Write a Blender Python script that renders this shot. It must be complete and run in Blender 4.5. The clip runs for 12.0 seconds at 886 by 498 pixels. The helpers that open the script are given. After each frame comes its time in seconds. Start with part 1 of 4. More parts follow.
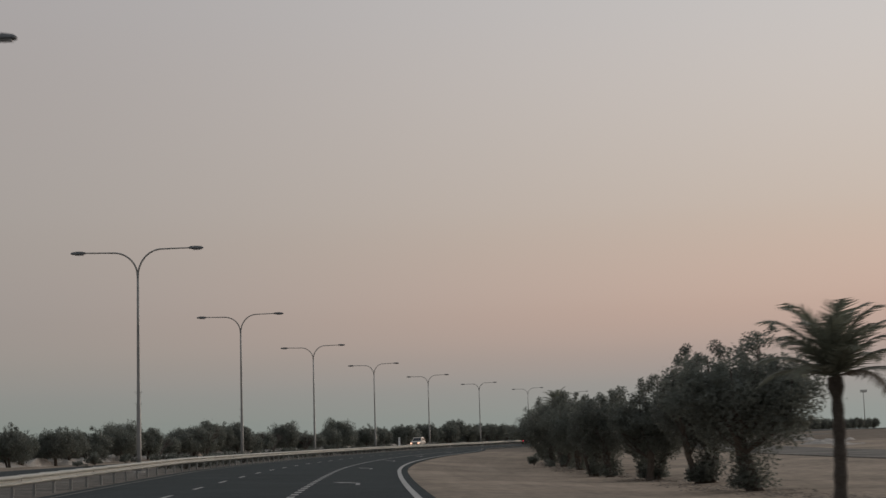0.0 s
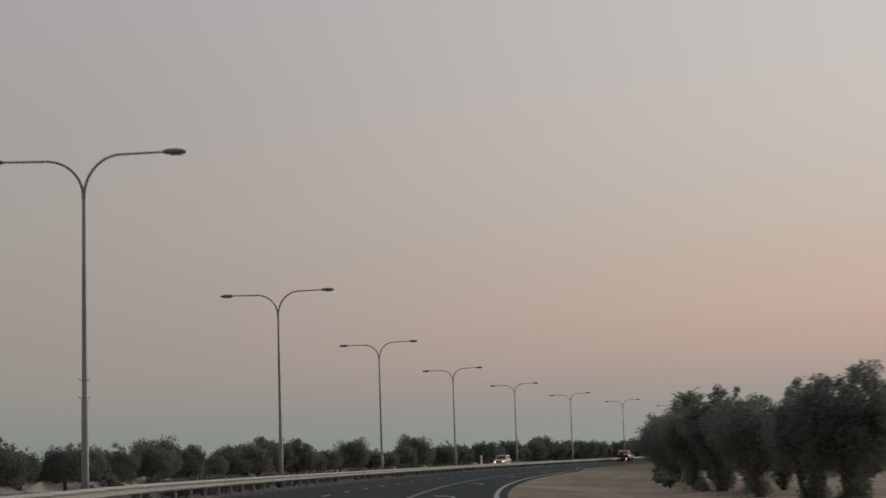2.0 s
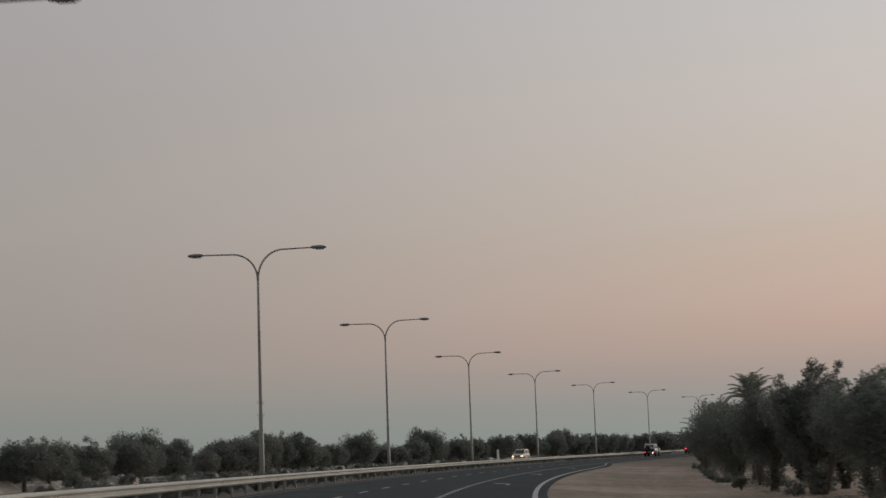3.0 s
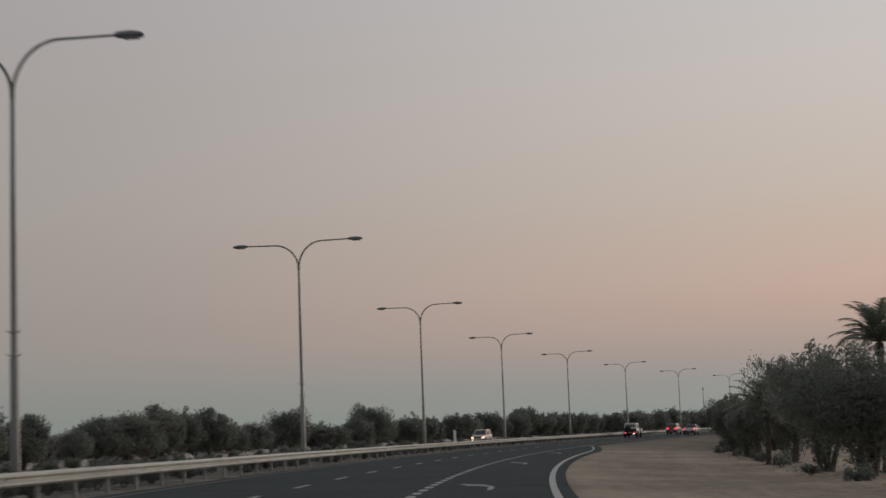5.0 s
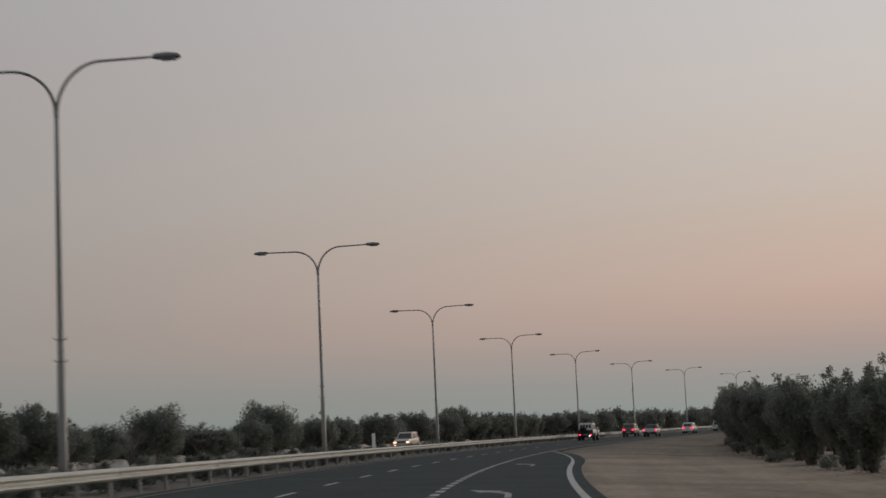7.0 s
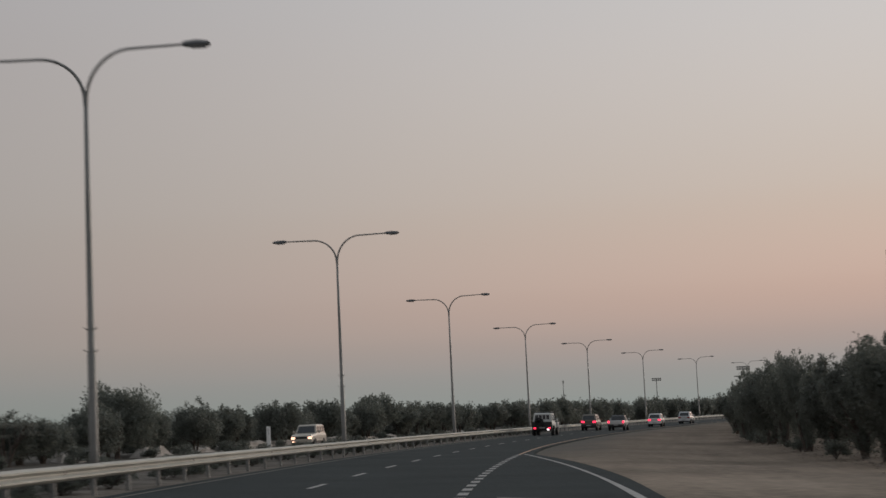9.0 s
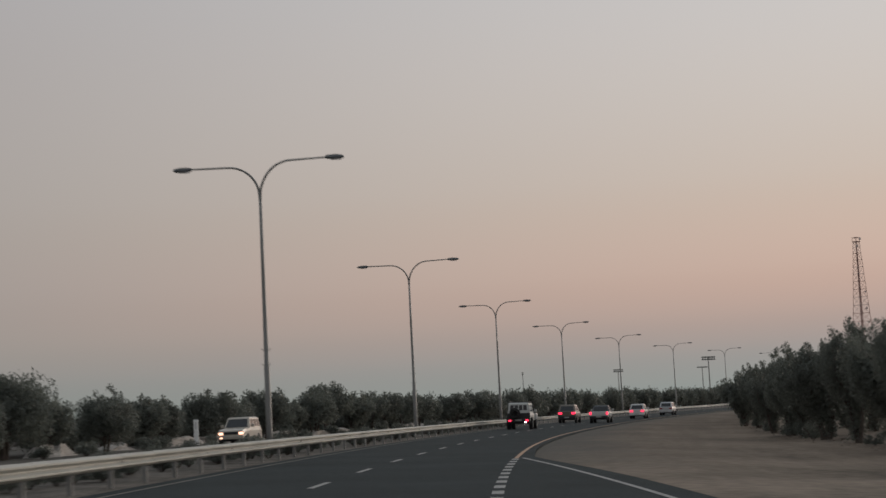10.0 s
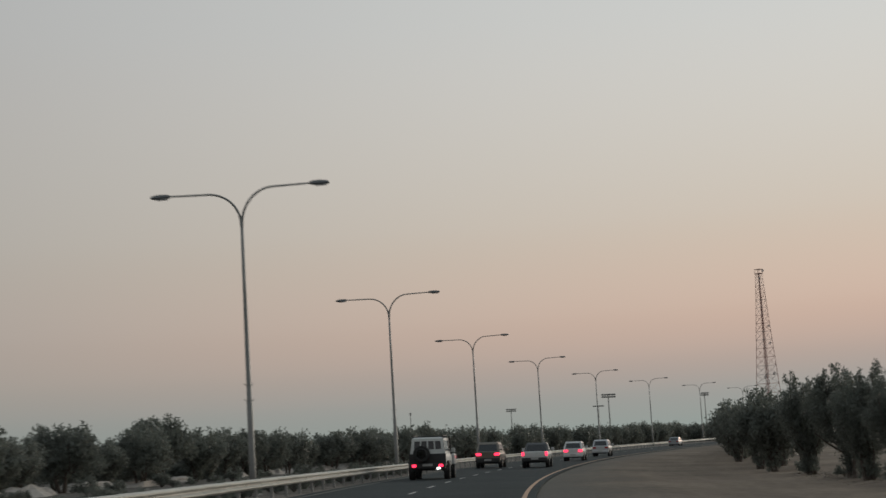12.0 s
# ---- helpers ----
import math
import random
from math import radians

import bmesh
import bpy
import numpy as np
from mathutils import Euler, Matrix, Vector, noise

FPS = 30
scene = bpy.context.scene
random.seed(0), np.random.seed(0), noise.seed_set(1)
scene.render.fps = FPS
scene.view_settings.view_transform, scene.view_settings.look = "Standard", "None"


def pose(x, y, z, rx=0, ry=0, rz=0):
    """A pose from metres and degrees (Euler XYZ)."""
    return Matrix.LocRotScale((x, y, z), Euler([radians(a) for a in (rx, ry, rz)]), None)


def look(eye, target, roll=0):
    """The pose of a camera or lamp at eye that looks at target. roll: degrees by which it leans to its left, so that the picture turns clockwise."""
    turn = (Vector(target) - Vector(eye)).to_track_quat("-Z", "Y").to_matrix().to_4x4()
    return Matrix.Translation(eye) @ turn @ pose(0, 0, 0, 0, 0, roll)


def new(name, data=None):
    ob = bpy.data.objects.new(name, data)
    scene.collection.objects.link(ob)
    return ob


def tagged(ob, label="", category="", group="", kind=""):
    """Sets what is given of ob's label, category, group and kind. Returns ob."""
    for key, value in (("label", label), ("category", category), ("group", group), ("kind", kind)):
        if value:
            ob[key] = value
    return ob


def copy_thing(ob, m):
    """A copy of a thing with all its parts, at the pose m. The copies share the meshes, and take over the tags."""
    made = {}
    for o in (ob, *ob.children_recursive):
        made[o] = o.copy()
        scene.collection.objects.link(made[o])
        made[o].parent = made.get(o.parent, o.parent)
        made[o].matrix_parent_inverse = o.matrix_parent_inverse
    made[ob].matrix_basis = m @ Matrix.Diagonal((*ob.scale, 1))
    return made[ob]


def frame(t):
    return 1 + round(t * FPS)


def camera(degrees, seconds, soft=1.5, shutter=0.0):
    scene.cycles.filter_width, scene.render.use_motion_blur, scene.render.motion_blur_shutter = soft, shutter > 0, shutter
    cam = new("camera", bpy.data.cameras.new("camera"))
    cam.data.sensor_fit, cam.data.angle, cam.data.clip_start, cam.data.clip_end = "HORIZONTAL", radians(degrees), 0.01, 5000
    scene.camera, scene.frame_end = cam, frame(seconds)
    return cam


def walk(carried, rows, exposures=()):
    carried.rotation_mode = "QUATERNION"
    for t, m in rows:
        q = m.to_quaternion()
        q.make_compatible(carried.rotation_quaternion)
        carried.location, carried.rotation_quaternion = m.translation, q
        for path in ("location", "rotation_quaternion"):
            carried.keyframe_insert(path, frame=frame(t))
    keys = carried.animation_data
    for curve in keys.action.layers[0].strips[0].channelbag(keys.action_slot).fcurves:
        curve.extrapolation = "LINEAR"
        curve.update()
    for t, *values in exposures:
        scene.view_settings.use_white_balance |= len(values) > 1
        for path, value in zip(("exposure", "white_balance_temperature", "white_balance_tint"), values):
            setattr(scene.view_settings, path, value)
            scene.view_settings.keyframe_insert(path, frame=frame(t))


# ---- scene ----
cam = camera(30.36, 12.0, soft=1.5, shutter=0.5)
PATH = [
    (0, (0.109, -0.293, 1.350), (0.869, 9.608, 2.530), -1.68),
    (0.5, (0.342, 7.157, 1.354), (1.027, 17.064, 2.527), -1.70),
    (1, (0.505, 15.636, 1.450), (1.113, 25.545, 2.646), -1.63),
    (1.5, (0.655, 23.651, 1.310), (1.121, 33.558, 2.588), -2.03),
    (2, (0.944, 32.355, 1.233), (1.242, 42.264, 2.545), -2.00),
    (2.5, (1.001, 41.605, 1.288), (1.193, 51.517, 2.601), -1.96),
    (3, (1.194, 50.883, 1.350), (1.417, 60.798, 2.631), -2.15),
    (3.2, (1.386, 54.895, 1.408), (1.638, 64.810, 2.682), -1.98),
    (4.8, (2.564, 85.863, 1.314), (2.986, 95.760, 2.445), -1.98),
    (5, (2.637, 90.120, 1.328), (3.141, 100.039, 2.491), -2.23),
    (5.5, (3.162, 100.404, 1.307), (3.784, 110.312, 2.513), -2.40),
    (6, (3.746, 111.017, 1.265), (4.480, 120.916, 2.472), -2.68),
    (6.5, (4.539, 121.405, 1.323), (5.352, 131.309, 2.444), -2.46),
    (7, (5.338, 132.329, 1.329), (6.320, 142.212, 2.501), -2.72),
    (7.2, (5.908, 136.284, 1.264), (6.912, 146.130, 2.469), -2.14),
    (8.8, (9.742, 173.010, 1.423), (11.153, 182.845, 2.546), -2.96),
    (9, (10.399, 177.295, 1.456), (11.835, 187.128, 2.568), -2.75),
    (9.5, (11.809, 188.801, 1.479), (13.380, 198.616, 2.568), -2.59),
    (10, (13.494, 200.463, 1.495), (15.191, 210.261, 2.552), -2.96),
    (10.5, (15.474, 212.326, 1.569), (17.325, 222.097, 2.619), -3.21),
    (11, (17.589, 223.958, 1.587), (19.589, 233.696, 2.668), -3.60),
    (11.5, (19.982, 235.982, 1.615), (22.175, 245.660, 2.848), -3.42),
    (12, (22.482, 247.776, 1.620), (24.872, 257.402, 2.897), -3.43),
]
walk(cam, [(t, look(eye, target, roll)) for t, eye, target, roll in PATH],
     [(0, -0.04, 6640, 9), (3.2, -0.03, 6640, 8.5), (5, -0.06, 6600, 9), (7, -0.06, 6540, 8.7), (9, -0.05, 6500, 8.5), (10.8, -0.04, 6480, 7), (11.4, -0.02, 6400, 5.0), (12, 0.04, 6400, 2.5)])

# ---------------------------------------------------------------- world and light
SUN_AZ = radians(60)          # clockwise from +y
SUN_EL = radians(13)


def lin(r, g, b):
    """Linear colour from an 8-bit display colour."""
    out = [(c / 255 / 12.92) if c / 255 <= 0.04045 else ((c / 255 + 0.055) / 1.055) ** 2.4 for c in (r, g, b)]
    return (*out, 1.0)


world = bpy.data.worlds.new("dusk_sky")
scene.world = world
world.use_nodes = True
wn, wl = world.node_tree.nodes, world.node_tree.links
wn.clear()
coord = wn.new("ShaderNodeTexCoord")
sep = wn.new("ShaderNodeSeparateXYZ")
wl.new(coord.outputs["Generated"], sep.inputs[0])


def sky_ramp(stops):
    ramp = wn.new("ShaderNodeValToRGB")
    ramp.color_ramp.interpolation = "CARDINAL"
    while len(ramp.color_ramp.elements) < len(stops):
        ramp.color_ramp.elements.new(0.5)
    for e, (deg, col) in zip(ramp.color_ramp.elements, stops):
        e.position, e.color = math.sin(radians(deg)) ** 0.5, lin(*col)
    wl.new(height.outputs[0], ramp.inputs[0])
    return ramp


clampz = wn.new("ShaderNodeMath"); clampz.operation = "MAXIMUM"; clampz.inputs[1].default_value = 0.0
wl.new(sep.outputs[2], clampz.inputs[0])
height = wn.new("ShaderNodeMath"); height.operation = "SQRT"
wl.new(clampz.outputs[0], height.inputs[0])
away = sky_ramp([(0, (128, 138, 135)), (0.9, (134, 140, 136)), (2.0, (142, 143, 140)), (3.2, (151, 147, 143)), (5, (156, 150, 147)),
                 (8, (163, 157, 154)), (15, (167, 163, 164)), (35, (170, 173, 179)), (90, (166, 173, 182))])
toward = sky_ramp([(0, (149, 156, 153)), (0.9, (153, 156, 153)), (2.0, (166, 157, 153)), (3.2, (190, 165, 155)), (4.8, (210, 180, 165)),
                   (8, (212, 195, 183)), (15, (212, 208, 207)), (35, (190, 194, 199)), (90, (166, 173, 182))])
side = wn.new("ShaderNodeVectorMath"); side.operation = "DOT_PRODUCT"
side.inputs[1].default_value = (math.sin(SUN_AZ), math.cos(SUN_AZ), 0)
wl.new(coord.outputs["Generated"], side.inputs[0])
span = wn.new("ShaderNodeMapRange"); span.interpolation_type = "SMOOTHSTEP"
span.inputs["From Min"].default_value, span.inputs["From Max"].default_value = 0.2, 1.0
wl.new(side.outputs["Value"], span.inputs["Value"])
mixsky = wn.new("ShaderNodeMix"); mixsky.data_type = "RGBA"
wl.new(span.outputs[0], mixsky.inputs["Factor"])
wl.new(away.outputs[0], mixsky.inputs[6])
wl.new(toward.outputs[0], mixsky.inputs[7])
back = wn.new("ShaderNodeBackground")
back.inputs["Strength"].default_value = 1.0
wl.new(mixsky.outputs[2], back.inputs["Color"])
# the afterglow where the sun went down
glow = wn.new("ShaderNodeMapRange"); glow.interpolation_type = "SMOOTHSTEP"
glow.inputs["From Min"].default_value, glow.inputs["From Max"].default_value = 0.86, 1.0
glow.inputs["To Min"].default_value, glow.inputs["To Max"].default_value = 1.0, 6.0
wl.new(side.outputs["Value"], glow.inputs["Value"])
wl.new(glow.outputs[0], back.inputs["Strength"])
wout = wn.new("ShaderNodeOutputWorld")
wl.new(back.outputs[0], wout.inputs["Surface"])

sun = new("sun", bpy.data.lights.new("sun", "SUN"))
sun.data.energy, sun.data.angle, sun.data.color = 0.6, radians(28), (1.0, 0.84, 0.70)
sun_way = Vector((math.sin(SUN_AZ) * math.cos(SUN_EL), math.cos(SUN_AZ) * math.cos(SUN_EL), math.sin(SUN_EL)))
sun.matrix_world = look(sun_way * 500, (0, 0, 0))

# ---------------------------------------------------------------- the road's line
# s: metres along the row of lamps, d: metres to its right. Everything is laid out by these two.
CURVE_X = (0.0053, -0.1386, 5.9988, 4.4576, -9.5364)
CURVE_Y = (-0.0004, -0.1825, -0.3656, 99.977, 87.3633)
CURVE_END = 505.6


def axis(s):
    """The row's place and direction at s (arrays)."""
    s = np.asarray(s, float)
    u = np.clip(s, 0, CURVE_END) / 100
    tx, ty = np.polyval(np.polyder(CURVE_X), u), np.polyval(np.polyder(CURVE_Y), u)
    n = np.hypot(tx, ty)
    tx, ty = tx / n, ty / n
    rest = s - u * 100
    neg = np.minimum(s, 0)
    bow = 2.043e-4 * neg ** 2
    x = np.polyval(CURVE_X, u) + tx * rest + ty * bow
    y = np.polyval(CURVE_Y, u) + ty * rest - tx * bow
    slope = 2 * 2.043e-4 * neg
    tx, ty = tx + ty * slope, ty - tx * slope
    n = np.hypot(tx, ty)
    return x, y, tx / n, ty / n


def level(s, d):
    """Height of the ground: a slow rise, the bend's crossfall, and the verge that falls away outside it."""
    s, raw = np.asarray(s, float), np.asarray(d, float)
    d = np.clip(raw, -7.5, 16.8)
    dip = np.clip((-1.5 - raw) / 7.0, 0, 1)
    w = np.clip((s + 75) / 75, 0, 1)
    out = np.clip((raw - 13) / 10, 0, 1)
    fall = 0.42 * out * out * (3 - 2 * out)
    sc = np.clip(s, -200, 560)
    return 0.0622 * sc / 100 + 0.0562 * (sc / 100) ** 2 + (-0.0125 * (1 - w) + 0.0293 * w) * (10.3 - d) - 0.42 * w * dip * dip * (3 - 2 * dip) - fall


def at(s, d, h=0.0):
    x, y, tx, ty = axis(s)
    return Vector((float(x + ty * d), float(y - tx * d), float(level(s, d)) + h))


def heading(s):
    """Degrees about z that turn +y to the road's direction at s."""
    _, _, tx, ty = axis(s)
    return math.degrees(math.atan2(-float(tx), float(ty)))


def on_road(s, d, h=0.0, turn=0.0):
    p = at(s, d, h)
    return pose(p.x, p.y, p.z, 0, 0, heading(s) + turn)


def lean_on_road(s, d, h=0.0):
    """As on_road, but lying in the banked surface."""
    o, a, r = at(s, d, h), at(s + 1.5, d, h), at(s, d + 1.0, h)
    fwd = (a - o).normalized()
    up = (r - o).cross(fwd).normalized()
    right = fwd.cross(up)
    m = Matrix((right, fwd, up)).transposed().to_4x4()
    return Matrix.Translation(o) @ m


# ---------------------------------------------------------------- materials
def material(name, base, rough=0.8, metal=0.0, vary=0.25, scale=2.0, fine=40.0, bump=0.0, bump_scale=30.0,
             second=None, random_tint=0.0, spec=0.5, emit=None, emit_strength=0.0, coat=0.0):
    m = bpy.data.materials.new(name)
    m.use_nodes = True
    n, l = m.node_tree.nodes, m.node_tree.links
    bsdf = n["Principled BSDF"]
    bsdf.inputs["Roughness"].default_value = rough
    bsdf.inputs["Metallic"].default_value = metal
    bsdf.inputs["Specular IOR Level"].default_value = spec
    bsdf.inputs["Coat Weight"].default_value = coat
    tc = n.new("ShaderNodeTexCoord")
    big = n.new("ShaderNodeTexNoise")
    big.inputs["Scale"].default_value, big.inputs["Detail"].default_value = scale, 6
    small = n.new("ShaderNodeTexNoise")
    small.inputs["Scale"].default_value, small.inputs["Detail"].default_value = fine, 4
    l.new(tc.outputs["Object"], big.inputs["Vector"])
    l.new(tc.outputs["Object"], small.inputs["Vector"])
    both = n.new("ShaderNodeMath"); both.operation = "MULTIPLY_ADD"
    both.inputs[1].default_value, both.inputs[2].default_value = 0.45, 0.0
    l.new(small.outputs[0], both.inputs[0])
    add = n.new("ShaderNodeMath"); add.operation = "MULTIPLY_ADD"; add.inputs[1].default_value = 0.55
    l.new(big.outputs[0], add.inputs[0]); l.new(both.outputs[0], add.inputs[2])
    ramp = n.new("ShaderNodeValToRGB")
    dark = tuple(c * (1 - vary) for c in base)
    light = tuple(min(1, c * (1 + vary)) for c in (second or base))
    ramp.color_ramp.elements[0].position, ramp.color_ramp.elements[0].color = 0.33, (*dark, 1)
    ramp.color_ramp.elements[1].position, ramp.color_ramp.elements[1].color = 0.67, (*light, 1)
    l.new(add.outputs[0], ramp.inputs[0])
    colour = ramp.outputs[0]
    if random_tint:
        info = n.new("ShaderNodeObjectInfo")
        hsv = n.new("ShaderNodeHueSaturation")
        mr = n.new("ShaderNodeMapRange")
        mr.inputs["To Min"].default_value, mr.inputs["To Max"].default_value = 1 - random_tint, 1 + random_tint
        l.new(info.outputs["Random"], mr.inputs["Value"])
        l.new(mr.outputs[0], hsv.inputs["Value"])
        l.new(colour, hsv.inputs["Color"])
        colour = hsv.outputs[0]
    l.new(colour, bsdf.inputs["Base Color"])
    if bump:
        bn = n.new("ShaderNodeTexNoise")
        bn.inputs["Scale"].default_value, bn.inputs["Detail"].default_value = bump_scale, 5
        l.new(tc.outputs["Object"], bn.inputs["Vector"])
        b = n.new("ShaderNodeBump")
        b.inputs["Strength"].default_value, b.inputs["Distance"].default_value = bump, 0.05
        l.new(bn.outputs[0], b.inputs["Height"])
        l.new(b.outputs[0], bsdf.inputs["Normal"])
    if emit:
        bsdf.inputs["Emission Color"].default_value = (*emit, 1)
        bsdf.inputs["Emission Strength"].default_value = emit_strength
    return m


SAND = material("sand", (0.182, 0.150, 0.117), 0.95, vary=0.34, scale=0.09, fine=2.6, bump=0.8, bump_scale=4.0, second=(0.258, 0.208, 0.163), spec=0.1)
sn, sl = SAND.node_tree.nodes, SAND.node_tree.links
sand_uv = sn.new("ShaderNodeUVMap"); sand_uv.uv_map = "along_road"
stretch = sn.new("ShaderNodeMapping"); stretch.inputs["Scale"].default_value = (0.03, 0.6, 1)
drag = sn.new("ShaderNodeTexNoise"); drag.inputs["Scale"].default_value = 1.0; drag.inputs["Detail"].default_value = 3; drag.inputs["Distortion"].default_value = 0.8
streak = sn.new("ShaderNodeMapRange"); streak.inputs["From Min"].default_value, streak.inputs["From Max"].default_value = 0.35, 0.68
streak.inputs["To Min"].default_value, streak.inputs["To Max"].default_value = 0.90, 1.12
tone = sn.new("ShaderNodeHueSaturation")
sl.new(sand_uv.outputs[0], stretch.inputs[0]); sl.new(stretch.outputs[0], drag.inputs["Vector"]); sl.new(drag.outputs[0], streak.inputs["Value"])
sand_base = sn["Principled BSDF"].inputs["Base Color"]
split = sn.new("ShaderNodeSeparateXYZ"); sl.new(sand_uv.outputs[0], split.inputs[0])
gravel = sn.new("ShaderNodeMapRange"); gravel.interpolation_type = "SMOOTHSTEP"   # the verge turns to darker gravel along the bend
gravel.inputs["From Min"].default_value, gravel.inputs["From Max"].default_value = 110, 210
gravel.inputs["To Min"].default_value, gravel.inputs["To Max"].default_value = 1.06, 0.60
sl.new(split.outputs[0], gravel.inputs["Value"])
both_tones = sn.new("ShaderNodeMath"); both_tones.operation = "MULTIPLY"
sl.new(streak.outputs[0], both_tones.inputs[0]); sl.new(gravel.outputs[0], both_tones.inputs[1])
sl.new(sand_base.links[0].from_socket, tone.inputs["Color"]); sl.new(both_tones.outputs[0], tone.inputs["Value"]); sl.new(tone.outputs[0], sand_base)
wander = sn.new("ShaderNodeTexNoise"); wander.inputs["Scale"].default_value = 0.35; wander.inputs["Detail"].default_value = 5
sl.new(sn["Texture Coordinate"].outputs["Object"], wander.inputs["Vector"])
reach = sn.new("ShaderNodeMath"); reach.operation = "MULTIPLY_ADD"; reach.inputs[1].default_value = 6.0
sl.new(wander.outputs[0], reach.inputs[0]); sl.new(split.outputs[1], reach.inputs[2])
by_road = sn.new("ShaderNodeMapRange"); by_road.interpolation_type = "SMOOTHSTEP"
by_road.inputs["From Min"].default_value, by_road.inputs["From Max"].default_value = 14.0, 19.0
by_road.inputs["To Min"].default_value, by_road.inputs["To Max"].default_value = 0.85, 0.0
sl.new(reach.outputs[0], by_road.inputs["Value"])
on_bend = sn.new("ShaderNodeMapRange"); on_bend.interpolation_type = "SMOOTHSTEP"
on_bend.inputs["From Min"].default_value, on_bend.inputs["From Max"].default_value = 135, 190
sl.new(split.outputs[0], on_bend.inputs["Value"])
share = sn.new("ShaderNodeMath"); share.operation = "MULTIPLY"
sl.new(by_road.outputs[0], share.inputs[0]); sl.new(on_bend.outputs[0], share.inputs[1])
chips = sn.new("ShaderNodeValToRGB")
chips.color_ramp.elements[0].position, chips.color_ramp.elements[0].color = 0.3, (0.070, 0.069, 0.064, 1)
chips.color_ramp.elements[1].position, chips.color_ramp.elements[1].color = 0.7, (0.122, 0.117, 0.106, 1)
pebbles = sn.new("ShaderNodeTexNoise"); pebbles.inputs["Scale"].default_value = 7.0; pebbles.inputs["Detail"].default_value = 6
sl.new(sn["Texture Coordinate"].outputs["Object"], pebbles.inputs["Vector"]); sl.new(pebbles.outputs[0], chips.inputs[0])
verge = sn.new("ShaderNodeMix"); verge.data_type = "RGBA"
sl.new(share.outputs[0], verge.inputs["Factor"]); sl.new(tone.outputs[0], verge.inputs[6]); sl.new(chips.outputs[0], verge.inputs[7]); sl.new(verge.outputs[2], sand_base)
SOIL = material("median_soil", (0.085, 0.078, 0.070), 0.95, vary=0.4, scale=0.5, fine=4.0, bump=0.8, bump_scale=6.0, second=(0.135, 0.122, 0.106), spec=0.1)
PALE_SAND = material("pale_sand", (0.34, 0.315, 0.285), 0.95, vary=0.3, scale=0.8, fine=6, bump=0.8, bump_scale=5.0, spec=0.1)
ASPHALT = material("asphalt", (0.030, 0.0378, 0.0395), 0.82, vary=0.28, scale=0.25, fine=9, bump=0.3, bump_scale=60, spec=0.08)
DUSTY_TRACK = material("dusty_track", (0.085, 0.083, 0.078), 0.9, vary=0.35, scale=0.15, fine=3.0, bump=0.4, bump_scale=8.0, second=(0.15, 0.14, 0.125), spec=0.1)
WHITE_PAINT = material("road_paint_white", (0.26, 0.262, 0.25), 0.6, vary=0.4, scale=1.5, fine=14)
YELLOW_PAINT = material("road_paint_yellow", (0.34, 0.205, 0.115), 0.6, vary=0.25, scale=1.5, fine=14)
WORN_PAINT = material("road_paint_worn", (0.20, 0.20, 0.195), 0.65, vary=0.5, scale=2.5, fine=14)
FADED_PAINT = material("road_paint_faded", (0.105, 0.098, 0.08), 0.7, vary=0.4, scale=1.5, fine=14)
GALV = material("galvanised_steel", (0.21, 0.212, 0.205), 0.5, 0.35, vary=0.15, scale=1.2, fine=25, random_tint=0.06)
RAIL_STEEL = material("rail_steel", (0.35, 0.347, 0.31), 0.5, 0.25, vary=0.18, scale=0.9, fine=18, random_tint=0.08)
DARK_METAL = material("dark_metal", (0.05, 0.05, 0.055), 0.5, 0.4, vary=0.2)
HEAD_METAL = material("lamp_head_metal", (0.13, 0.135, 0.14), 0.5, 0.3, vary=0.2)
LENS = material("lamp_lens", (0.35, 0.36, 0.37), 0.2, vary=0.1, scale=5)
LEAF = material("leaf_green", (0.072, 0.079, 0.068), 0.6, vary=0.2, scale=0.9, fine=6, random_tint=0.14, spec=0.2)
LEAF_GREY = material("leaf_grey_green", (0.074, 0.077, 0.066), 0.6, vary=0.22, scale=0.9, fine=6, random_tint=0.14, spec=0.2)
PALM_LEAF = material("palm_leaf", (0.078, 0.083, 0.063), 0.6, vary=0.3, scale=2, fine=12, spec=0.3)
DRY_LEAF = material("dry_frond", (0.12, 0.095, 0.07), 0.85, vary=0.3, scale=2, fine=12)
BARK = material("bark", (0.085, 0.07, 0.058), 0.95, vary=0.35, scale=3, fine=25, bump=0.8, bump_scale=18)
PALM_BARK = material("palm_bark", (0.055, 0.047, 0.04), 0.95, vary=0.35, scale=4, fine=25, bump=0.9, bump_scale=16)
TWIG = material("dry_twigs", (0.10, 0.09, 0.08), 0.95, vary=0.25, scale=3, fine=20)
WHITE_POST = material("white_post", (0.78, 0.78, 0.76), 0.55, vary=0.08, scale=3)
CONCRETE = material("concrete", (0.36, 0.35, 0.33), 0.9, vary=0.2, scale=2, fine=30, bump=0.3)
CAR_WHITE = material("car_paint_white", (0.54, 0.545, 0.535), 0.3, vary=0.08, scale=1.5, coat=0.6)
CAR_CREAM = material("car_paint_dusty_white", (0.48, 0.49, 0.47), 0.4, vary=0.12, scale=1.5, coat=0.3)
CAR_IVORY = material("car_paint_ivory", (0.42, 0.38, 0.32), 0.35, vary=0.06, scale=1.5, coat=0.5)
CAR_GOLD = material("car_paint_bronze", (0.14, 0.12, 0.096), 0.35, 0.3, vary=0.06, scale=1.5, coat=0.6)
